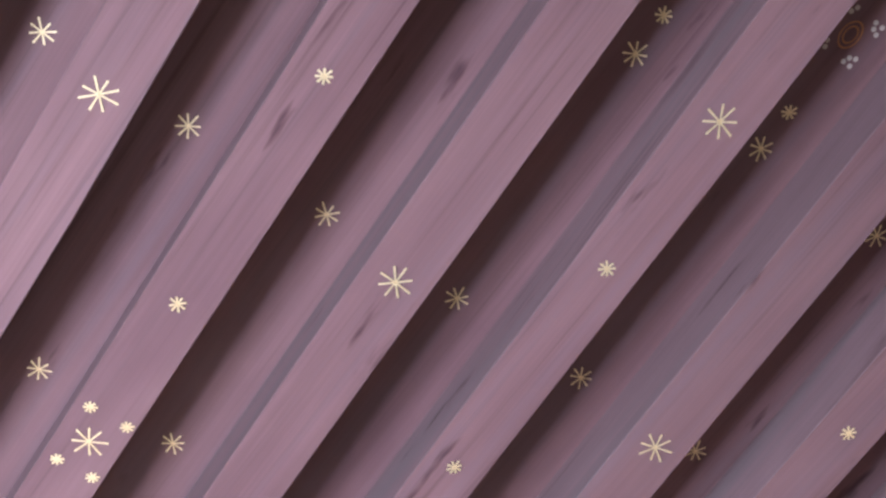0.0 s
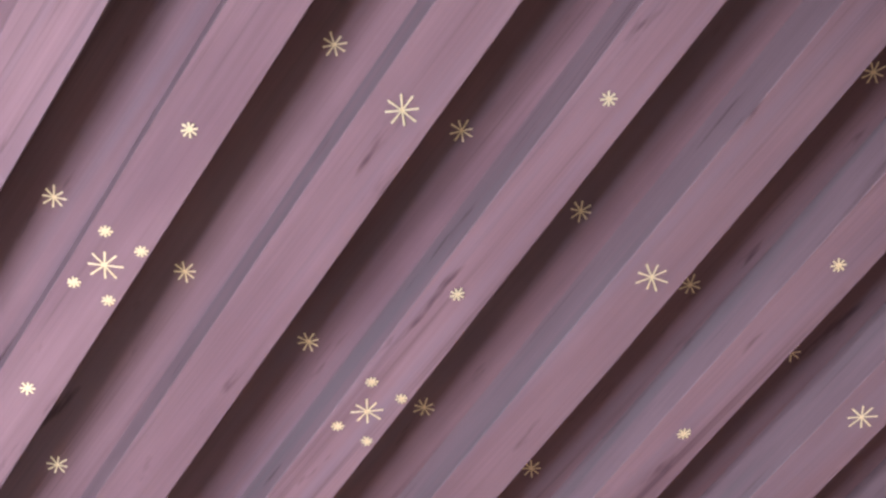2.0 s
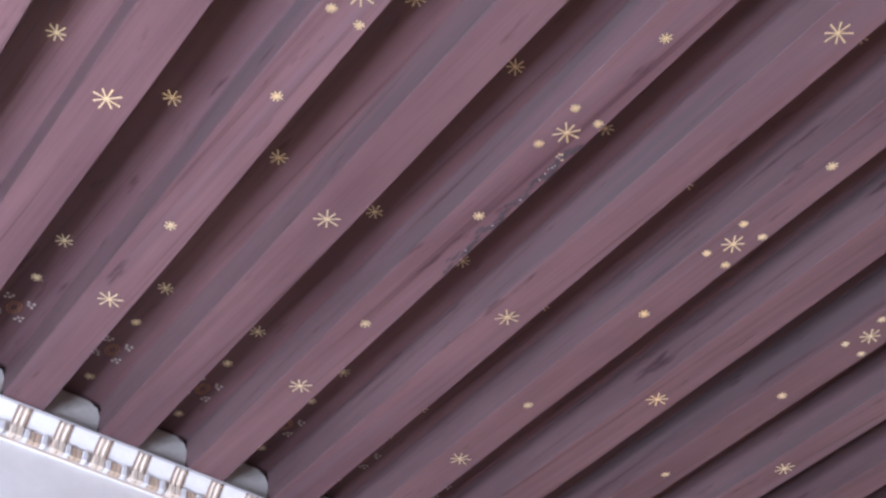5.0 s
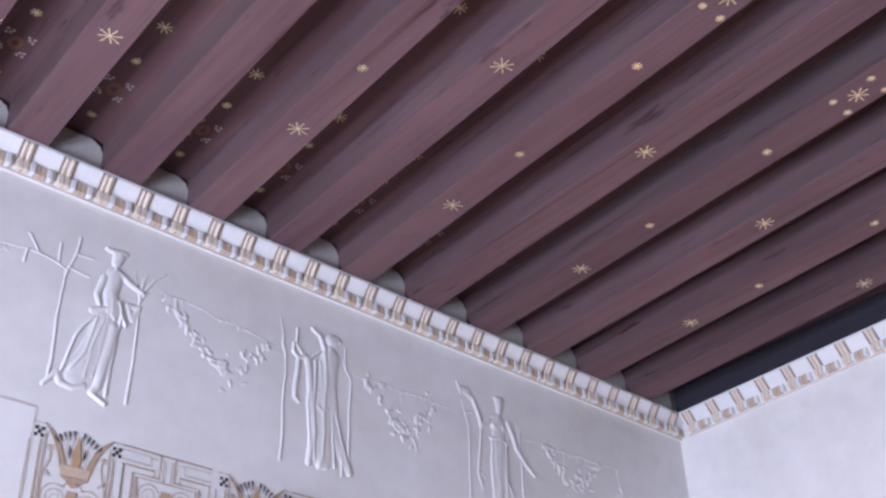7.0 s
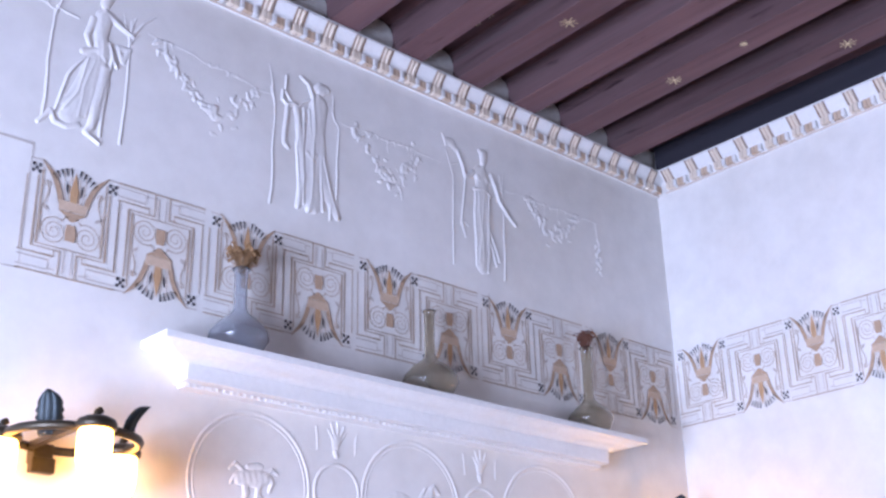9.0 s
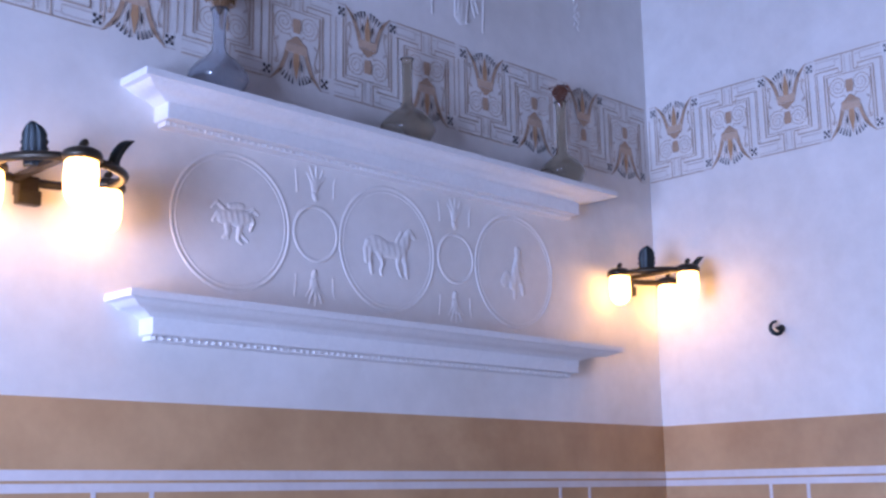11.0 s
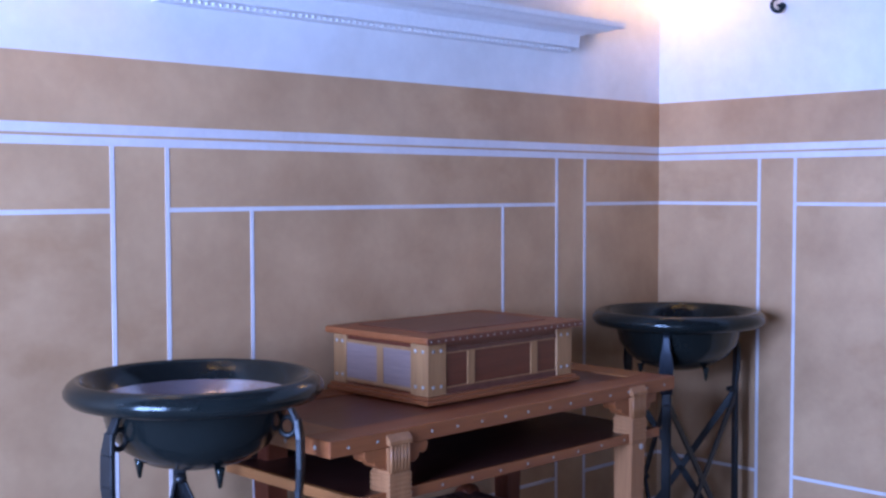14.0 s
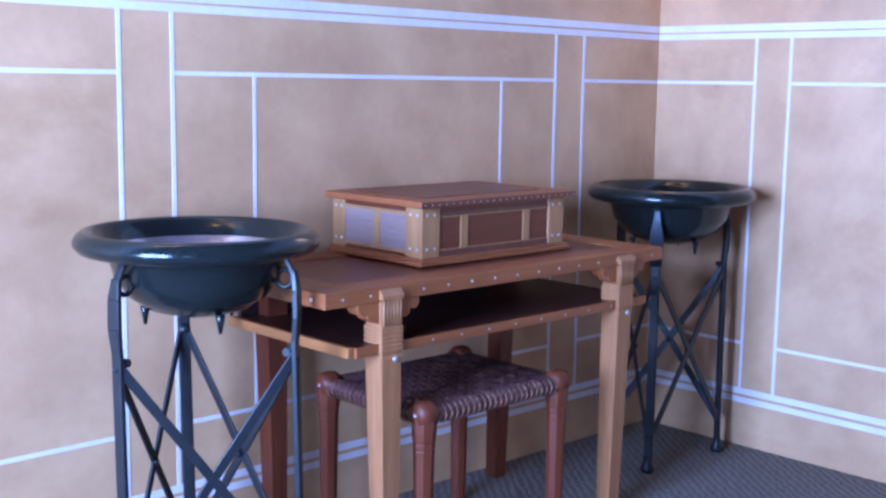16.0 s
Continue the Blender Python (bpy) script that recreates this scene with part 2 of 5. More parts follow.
def poly(bm, pts, mi, n=PROUD):
    vs = [bm.verts.new((x, y, n)) for x, y in pts]
    f = bm.faces.new(vs)
    f.material_index = mi
    f.normal_update()
    if f.normal.z < 0:
        f.normal_flip()
    return f


def stroke(bm, pts, w, mi, n=PROUD, w1=None):
    """A brush stroke of width w (to w1) along pts."""
    pts = [Vector((x, y)) for x, y in pts]
    k = len(pts)
    left, right = [], []
    for i, p in enumerate(pts):
        d = (pts[min(i + 1, k - 1)] - pts[max(i - 1, 0)]).normalized()
        nn = Vector((-d.y, d.x))
        ww = w if w1 is None else w + (w1 - w) * i / (k - 1)
        # widen at corners
        if 0 < i < k - 1:
            e = (pts[i + 1] - p).normalized()
            c = abs(e.dot(d))
            ww = ww / max(c, 0.6)
        left.append(bm.verts.new((*(p + nn * ww / 2), n)))
        right.append(bm.verts.new((*(p - nn * ww / 2), n)))
    for i in range(k - 1):
        f = bm.faces.new((right[i], right[i + 1], left[i + 1], left[i]))
        f.material_index = mi


def curve2(pts, steps=10):
    """A smooth line through a few points (Catmull-Rom)."""
    P = [Vector(p) for p in pts]
    P = [P[0] * 2 - P[1]] + P + [P[-1] * 2 - P[-2]]
    out = []
    for i in range(1, len(P) - 2):
        for s in range(steps):
            t = s / steps
            a, b, c, d = P[i - 1], P[i], P[i + 1], P[i + 2]
            out.append(0.5 * (2 * b + (c - a) * t + (2 * a - 5 * b + 4 * c - d) * t * t + (3 * b - a - 3 * c + d) * t ** 3))
    out.append(P[-2])
    return out


# ---- large structure ----
def structure(name, bm, mats, label, m=None, smooth=False):
    return tagged(mesh_ob(name, bm, mats, None, label, smooth, m), label, name.rstrip("_0123456789").replace("_", " "), "", "structure")


T = 0.25
TOP = 3.62
wall_north = structure("wall_north", boxed(ROOM_W - T, T, 0, T, -0.1, TOP), PLASTER, "white plastered wall above an ochre painted dado")
wall_east = structure("wall_east", boxed(0, T, ROOM_S - T, 0, -0.1, TOP), PLASTER, "white plastered side wall above an ochre painted dado")
wall_south = structure("wall_south", boxed(ROOM_W - T, 0, ROOM_S - T, ROOM_S, -0.1, TOP), WALLDRK, "unseen wall behind the viewer, coloured dark to limit bounce")
bm = bmesh.new()
ys = [ROOM_S] + sorted(v for wy, ww in WINDOWS for v in (wy - ww / 2, wy + ww / 2)) + [0]
for i in range(len(ys) - 1):
    if i % 2 == 0:
        box(bm, ROOM_W - T, ROOM_W, ys[i], ys[i + 1], -0.1, TOP)
    else:
        box(bm, ROOM_W - T, ROOM_W, ys[i], ys[i + 1], -0.1, WIN_Z0)
        box(bm, ROOM_W - T, ROOM_W, ys[i], ys[i + 1], WIN_Z1, TOP)
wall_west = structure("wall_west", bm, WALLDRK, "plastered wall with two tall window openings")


def window(name, wy, ww):
    w = tagged(empty(name), "tall white casement window with four panes", "window", "", "structure")
    bm = bmesh.new()
    y0, y1 = wy - ww / 2, wy + ww / 2
    for a, b in ((y0, y0 + 0.06), (y1 - 0.06, y1), (wy - 0.04, wy + 0.04)):
        box(bm, ROOM_W - 0.09, ROOM_W - 0.03, a, b, WIN_Z0, WIN_Z1, 0.004)
    for z in (WIN_Z0, (WIN_Z0 + WIN_Z1) / 2 - 0.03, WIN_Z1 - 0.06):
        box(bm, ROOM_W - 0.085, ROOM_W - 0.035, y0 + 0.06, wy - 0.04, z, z + 0.06, 0.004)
        box(bm, ROOM_W - 0.085, ROOM_W - 0.035, wy + 0.04, y1 - 0.06, z, z + 0.06, 0.004)
    part("window_frame", bm, WHITE, w)


for i, (wy, ww) in enumerate(WINDOWS):
    window("window_%d" % (i + 1), wy, ww)

# ceiling boards, one mesh, with joints along the beams
SKEW = 0.04
STEP = 0.2505
AXIS0 = -2.752   # axis of one beam at the north wall; odd and even beams alternate
bm = bmesh.new()
for i in range(24):
    x0 = AXIS0 + (i - 10) * STEP
    a = x0 + 0.001
    b = x0 + STEP - 0.001
    fs = []
    lo = [bm.verts.new(p) for p in ((a, 0.02, BOARD), (b, 0.02, BOARD), (b + SKEW * -4.9, -4.9, BOARD), (a + SKEW * -4.9, -4.9, BOARD))]
    hi = [bm.verts.new(v.co + Vector((0, 0, 0.03))) for v in lo]
    bm.faces.new(lo)
    bm.faces.new(hi[::-1])
    for k in range(4):
        j = (k + 1) % 4
        bm.faces.new((lo[k], hi[k], hi[j], lo[j]))
bmesh.ops.recalc_face_normals(bm, faces=bm.faces[:])
box(bm, ROOM_W - T, T, ROOM_S - T, T, BOARD + 0.035, BOARD + 0.12)
structure("ceiling", bm, BOARDM, "dark purple-brown stained boards between the beams")


def star_mesh(name, r, rays=8, w=0.006, seed=0):
    """A painted star of uneven rays, facing down."""
    rnd = random.Random(seed)
    bm = bmesh.new()
    for i in range(rays):
        a = 2 * math.pi * (i + 0.25) / rays + rnd.uniform(-0.09, 0.09)
        rr = r * rnd.uniform(0.86, 1.08)
        d, s = Vector((math.cos(a), math.sin(a), 0)), Vector((-math.sin(a), math.cos(a), 0))
        vs = [bm.verts.new(p) for p in (s * -w * 0.35, d * rr * 0.55 - s * w * 0.42, d * rr * 0.96 - s * w * 0.5, d * rr + s * 0, d * rr * 0.96 + s * w * 0.5, d * rr * 0.55 + s * w * 0.42, s * w * 0.35)]
        f = bm.faces.new(vs[::-1])
    bm.normal_update()
    for f in bm.faces:
        if f.normal.z > 0:
            f.normal_flip()
    me = bpy.data.meshes.new(name)
    bm.to_mesh(me)
    bm.free()
    me.materials.append(GOLD)
    return me


STARS = {"big": [star_mesh("star", 0.0275, 8, 0.0036, s) for s in range(3)],
         "mid": [star_mesh("star", 0.0205, 8, 0.0032, s + 9) for s in range(3)],
         "small": [star_mesh("star", 0.0130, 8, 0.0038, s + 5) for s in range(3)],
         "tiny": [star_mesh("star", 0.0108, 8, 0.0038, s + 15) for s in range(3)]}


def star(kind, x, y, z, parent):
    k = int(abs(x * 977 + y * 613)) % 3
    o = new("star", STARS[kind][k])
    o.location = (x, y, z)
    o.rotation_euler = (0, 0, random.Random(int(x * 1e4) + int(y * 1e3)).uniform(-0.3, 0.3))
    o.parent = parent
    return o


BEAM_W = 0.103


def uneven(k):
    """The western beams sit a little closer together."""
    return {-1: 0.003, -2: 0.015}.get(k, 0.03 if k < -2 else 0.0)


beams = []
for k in range(-9, 11):
    ax = AXIS0 + k * STEP + uneven(k)
    bm = bmesh.new()
    rnd = random.Random(k)
    n = 14
    L = 4.85
    rings = []
    c = 0.0012
    for i in range(n + 1):
        y = -L * i / n + 0.01
        x = ax + SKEW * y + rnd.uniform(-0.0012, 0.0012)
        w = BEAM_W / 2 + rnd.uniform(-0.0012, 0.0012)
        zz = ZB + rnd.uniform(-0.0008, 0.0008)
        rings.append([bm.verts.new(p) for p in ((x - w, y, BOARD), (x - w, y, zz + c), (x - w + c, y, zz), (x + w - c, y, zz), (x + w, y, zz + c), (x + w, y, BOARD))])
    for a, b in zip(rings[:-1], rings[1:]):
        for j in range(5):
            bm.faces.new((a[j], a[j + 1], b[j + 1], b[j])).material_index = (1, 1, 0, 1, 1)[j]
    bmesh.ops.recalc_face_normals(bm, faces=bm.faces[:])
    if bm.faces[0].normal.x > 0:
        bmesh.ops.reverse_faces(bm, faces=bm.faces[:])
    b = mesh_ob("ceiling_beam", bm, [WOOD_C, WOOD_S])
    tagged(b, "purple-brown stained timber beam painted with gold stars", "beam", "ceiling beams", "structure")
    beams.append(b)
    at = lambda y, off=0.0: ax + SKEW * y + off
    zs = ZB - 0.0015
    if ax > ROOM_W + 0.1 and ax < -0.1:
        if k % 2 == 0:
            for y in (-0.955, -1.895, -2.84, -3.78):
                star("big", at(y), y, zs, b)
        else:
            for y in (-0.48, -2.353, -3.3):
                star("big", at(y), y, zs, b)
            for y in (-0.748, -1.151, -1.69, -2.088, -2.65, -3.05):
                star("small", at(y), y, zs, b)
            for y in (-1.421, -3.33):
                star("big", at(y), y, zs, b)
                for dx, dy in ((-0.028, -0.053), (0.034, -0.053), (-0.024, 0.053), (0.036, 0.052)):
                    star("tiny", at(y, dx), y + dy, zs, b)

# painted marks on the boards between the beams
ceil = bpy.data.objects["ceiling"]
mark_mesh = None
for k in range(-7, 11):
    gx = AXIS0 + (k + 0.5) * STEP + (uneven(k) if k < -1 else 0.005 if k == -1 else 0.0)
    if not (ROOM_W + 0.1 < gx < -0.05):
        continue
    at = lambda y: gx + SKEW * y
    for y in (-0.48, -0.955, -1.425, -1.892, -2.353, -2.84, -3.3):
        star("mid", at(y), y, BOARD - 0.0015, ceil)
    for y in (-0.34, -0.10, -2.42, -2.7):
        star("small", at(y), y, BOARD - 0.0015, ceil)
    for y0 in (-0.22, -2.56):
        if mark_mesh is None:
            bm = bmesh.new()
            for sx in (-1, 1):
                for sy in (-1, 1):
                    for ddx, ddy in ((0, 0), (0.009, 0.009), (0.009, -0.004), (-0.004, 0.009)):
                        r = bmesh.ops.create_circle(bm, cap_ends=True, radius=0.0042, segments=8, matrix=Matrix.Translation((sx * (0.023 + ddx), sy * (0.026 + ddy), 0)))
            for f in bm.faces:
                f.normal_update()
                if f.normal.z > 0:
                    f.normal_flip()
            for s in (-1, 1):
                for j in range(10):
                    a0, a1 = math.pi * j / 10, math.pi * (j + 1) / 10
                    for r0 in (0.012, 0.02):
                        vs = [bm.verts.new((s * (r - 0.0) * math.sin(a) * 0.7, r * math.cos(a), 0)) for r, a in ((r0, a0), (r0 + 0.003, a0), (r0 + 0.003, a1), (r0, a1))]
                        f = bm.faces.new(vs)
                        f.material_index = 1
                        f.normal_update()
                        if f.normal.z > 0:
                            f.normal_flip()
            ob = mesh_ob("painted_mark", bm, [DOTW, RUST], ceil)
            mark_mesh = ob.data
        else:
            ob = new("painted_mark", mark_mesh)
            ob.parent = ceil
        ob.location = (at(y0), y0, BOARD - 0.0015)

# plaster infill between the beam ends, with clipped upper corners
GREYP = surface("grey_plaster", (0.48, 0.46, 0.43), (0.62, 0.60, 0.56), 0.75, big=6, fine=60, relief=0.1)
infill = None
for k in range(-9, 11):
    gx = AXIS0 + (k + 0.5) * STEP
    if gx > -0.1:
        continue
    if infill is None:
        g = (STEP - BEAM_W) / 2 - 0.001
        bm = bmesh.new()
        prism(bm, [(-g, 0), (g, 0), (g, 0.066), (g - 0.010, 0.086), (g - 0.034, 0.100), (-g + 0.034, 0.100), (-g + 0.010, 0.086), (-g, 0.066)], (1, 0, 0), (0, 0, 1), (0, -1, 0), -0.01, 0.022)
        infill = mesh_ob("plaster_infill", bm, GREYP, wall_north)
        ob = infill
    else:
        ob = again(infill, wall_north)
    ob.location = (gx, 0, ZB - 0.004)

# half-timber against the east wall above its cornice, coloured with the gap's shade
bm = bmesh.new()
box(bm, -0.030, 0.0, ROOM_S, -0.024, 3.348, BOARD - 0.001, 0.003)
structure("wall_plate", bm, NAVY, "navy timber along the top of the side wall, coloured dark for shade")

# a worn, blackened patch along the edge of one beam
host = [o for o in beams if abs(o.data.vertices[0].co.x - (AXIS0 + 3 * STEP - BEAM_W / 2)) < 0.06][0]
WORN = surface("worn_black_patch", (0.035, 0.022, 0.026), (0.085, 0.055, 0.060), 0.8, big=20, fine=120, relief=0.3)
rnd = random.Random(8)
bm = bmesh.new()
for i in range(46):
    y = -0.98 - 0.44 * (i + rnd.random()) / 46
    x = AXIS0 + 3 * STEP + SKEW * y + 0.047 - abs(rnd.gauss(0, 0.006)) - 0.010 * math.sin(i * 0.35) ** 2
    n = 8
    sx, sy = rnd.uniform(0.002, 0.006), rnd.uniform(0.006, 0.020)
    vs = [bm.verts.new((x + sx * math.cos(a) * rnd.uniform(0.6, 1.2), y + sy * math.sin(a) * rnd.uniform(0.6, 1.2), ZB - 0.0013 - 0.00001 * i)) for a in [-2 * math.pi * k / n for k in range(n)]]
    bm.faces.new(vs)
part("worn_patch", bm, WORN, host, "blackened worn patch")
bm = bmesh.new()
for i in range(9):
    y = -1.05 - 0.32 * rnd.random()
    bmesh.ops.create_icosphere(bm, subdivisions=1, radius=0.0022, matrix=Matrix.Translation((AXIS0 + 3 * STEP + SKEW * y + 0.038 + rnd.uniform(-0.008, 0.008), y, ZB - 0.001)))
part("paint_chip", bm, DOTW, host)

# ---- cornice: a painted egg-and-dart moulding ----
CORN0, CORN1 = 3.266, 3.348


def cornice(name, length, start, frame, label):
    c = tagged(empty(name, frame), label, "cornice", "", "structure")
    # profile (out, up): lower bead, hollow, upper roll
    prof = [(0.0, 0.0), (0.008, 0.0), (0.009, 0.006), (0.006, 0.008), (0.010, 0.020), (0.012, 0.026), (0.016, 0.034), (0.026, 0.050), (0.040, 0.066), (0.046, 0.074), (0.046, 0.082), (0.0, 0.082)]
    bm = bmesh.new()
    prism(bm, prof, (0, 0, 1), (0, 1, 0), (1, 0, 0), 0.0, length)
    part("moulding", bm, WHITE, c)
    # tan fillets
    bm = bmesh.new()
    box(bm, 0, length, 0.000, 0.0030, 0.0078, 0.0098)
    part("fillet", bm, TANLINE, c)
    step = 0.1055
    # one dart: two dark lines with a pale rib between, sweeping down to the row of beads
    dart = bmesh.new()
    for off, r, mi in ((-0.0095, 0.0058, 0), (0.0055, 0.0064, 0), (-0.0180, 0.0027, 1), (-0.0025, 0.0016, 2), (0.0145, 0.0027, 1)):
        lift = 0.0 if mi == 0 else 0.0022
        tube(dart, curve2([(off + 0.004, 0.028, 0.0135 + lift), (off + 0.001, 0.040, 0.0200 + lift), (off, 0.056, 0.0305 + lift), (off, 0.0745, 0.0455 + lift)], 3), r, 6, mi)
    first = part("dart", dart, [CREAM, BROWNP, TANLINE], c)
    kinds = []
    for w, out, mat in ((0.0068, 0.0285, WHITE), (0.0062, 0.0255, TANLINE), (0.0072, 0.0275, CREAM), (0.0012, 0.0200, BROWNP)):
        kinds.append(part("bead", box(bmesh.new(), -w, w, 0.0060, 0.0330, 0.006, out, min(0.0022, w * 0.4)), mat, c))
    row = ((-0.0100, 2), (-0.0020, 3), (0.0060, 2), (0.0225, 0), (0.0300, 3), (0.0375, 1), (0.0445, 3), (0.0515, 1), (0.0590, 3), (0.0665, 0))
    placed = [False] * 4
    x = start
    while x < length + 0.03:
        if x < length - 0.02:
            if x == start:
                first.matrix_basis = Matrix.Translation((x, 0, 0))
            else:
                again(first, c, Matrix.Translation((x, 0, 0)))
        for off, kind in row:
            if not 0.012 < x + off < length - 0.012:
                continue
            m = Matrix.Translation((x + off, 0, 0))
            if placed[kind]:
                again(kinds[kind], c, m)
            else:
                kinds[kind].matrix_basis = m
                placed[kind] = True
        x += step
    return c


cornice("cornice_1", 3.6, 0.051, on_a(-3.6, CORN0), "white and tan painted egg-and-dart cornice along the wall top")
cornice("cornice_2", 2.4, 0.030, on_b(-0.047, CORN0), "white and tan painted egg-and-dart cornice of the side wall")
structure("trim_1", boxed(ROOM_W, -3.6, -0.05, 0, CORN0, CORN1, 0.01), WHITE, "plain run of white cornice")

# ---- ochre dado with pale painted lines ----
DADO = 1.558
PANEL = 0.003
structure("dado_1", boxed(ROOM_W, -PANEL, -PANEL, 0.002, 0.0, DADO), OCHRE, "ochre painted dado with pale lines")
structure("dado_2", boxed(-PANEL, 0.002, ROOM_S, 0, 0.0, DADO), OCHRE, "ochre painted dado of the side wall")
d1, d2 = bpy.data.objects["dado_1"], bpy.data.objects["dado_2"]


def line_a(x0, x1, z0, z1, n=0.0045):
    part("painted_line", boxed(x0, x1, -n, -PANEL + 0.001, z0, z1), LINE, d1)


def line_b(y0, y1, z0, z1, n=0.0045):
    part("painted_line", boxed(-n, -PANEL + 0.001, y0, y1, z0, z1), LINE, d2)


RAILS = ((1.387, 1.409), (1.362, 1.381), (0.178, 0.198), (0.148, 0.167))
LW = 0.0053
for z0, z1 in RAILS:
    line_a(ROOM_W, -0.005, z0, z1)
    line_b(ROOM_S, -0.005, z0, z1)
UPR_A = [-2.070, -1.9305, -0.546, -0.407]
ZU0, ZU1 = 0.198, 1.362
for x in UPR_A:
    line_a(x - LW, x + LW, ZU0, ZU1)
UPR_B = [-0.392, -0.518, -2.0, -2.14]
for y in UPR_B:
    line_b(y - LW, y + LW, ZU0, ZU1)
for z in (1.218, 0.353):
    for x0, x1 in ((ROOM_W, -2.070 - LW), (-1.9305 + LW, -0.546 - LW), (-0.407 + LW, -0.005)):
        line_a(x0, x1, z - LW, z + LW)
    for y0, y1 in ((-0.392 + LW, -0.005), (-2.0 + LW, -0.518 - LW), (ROOM_S, -2.14 - LW)):
        line_b(y0, y1, z - LW, z + LW)
for x in (-1.6965, -0.7935):
    line_a(x - LW * 0.9, x + LW * 0.9, 0.353 + LW, 1.218 - LW)

# ---- carpet floor ----
m, nt, b = nodes_of("grey_twill_carpet")
tc = nt.nodes.new("ShaderNodeTexCoord")
mp = nt.nodes.new("ShaderNodeMapping")
mp.inputs["Rotation"].default_value = (0, 0, radians(38))
wv = nt.nodes.new("ShaderNodeTexWave")
wv.inputs["Scale"].default_value, wv.inputs["Distortion"].default_value, wv.inputs["Detail"].default_value, wv.inputs["Detail Scale"].default_value = 13, 5.0, 4, 2.5
nt.links.new(tc.outputs["Object"], mp.inputs["Vector"])
nt.links.new(mp.outputs["Vector"], wv.inputs["Vector"])
c1 = ramp(nt, wv.outputs["Fac"], [(0.2, (0.105, 0.086, 0.064)), (0.8, (0.215, 0.180, 0.138))])
c2 = ramp(nt, noise_node(nt, 90), [(0.3, (0.06, 0.054, 0.046)), (0.7, (0.22, 0.195, 0.165))])
nt.links.new(mix(nt, 0.45, c1, c2), b.inputs["Base Color"])
b.inputs["Roughness"].default_value = 0.95
bump(nt, b, wv.outputs["Fac"], 0.4, 0.004)
structure("floor", boxed(ROOM_W - T, T, ROOM_S - T, T, -0.1, 0.0), m, "grey-brown twill weave carpet on the floor")

# ---- painted lotus frieze ----
FZ, FH = 2.392, 0.272


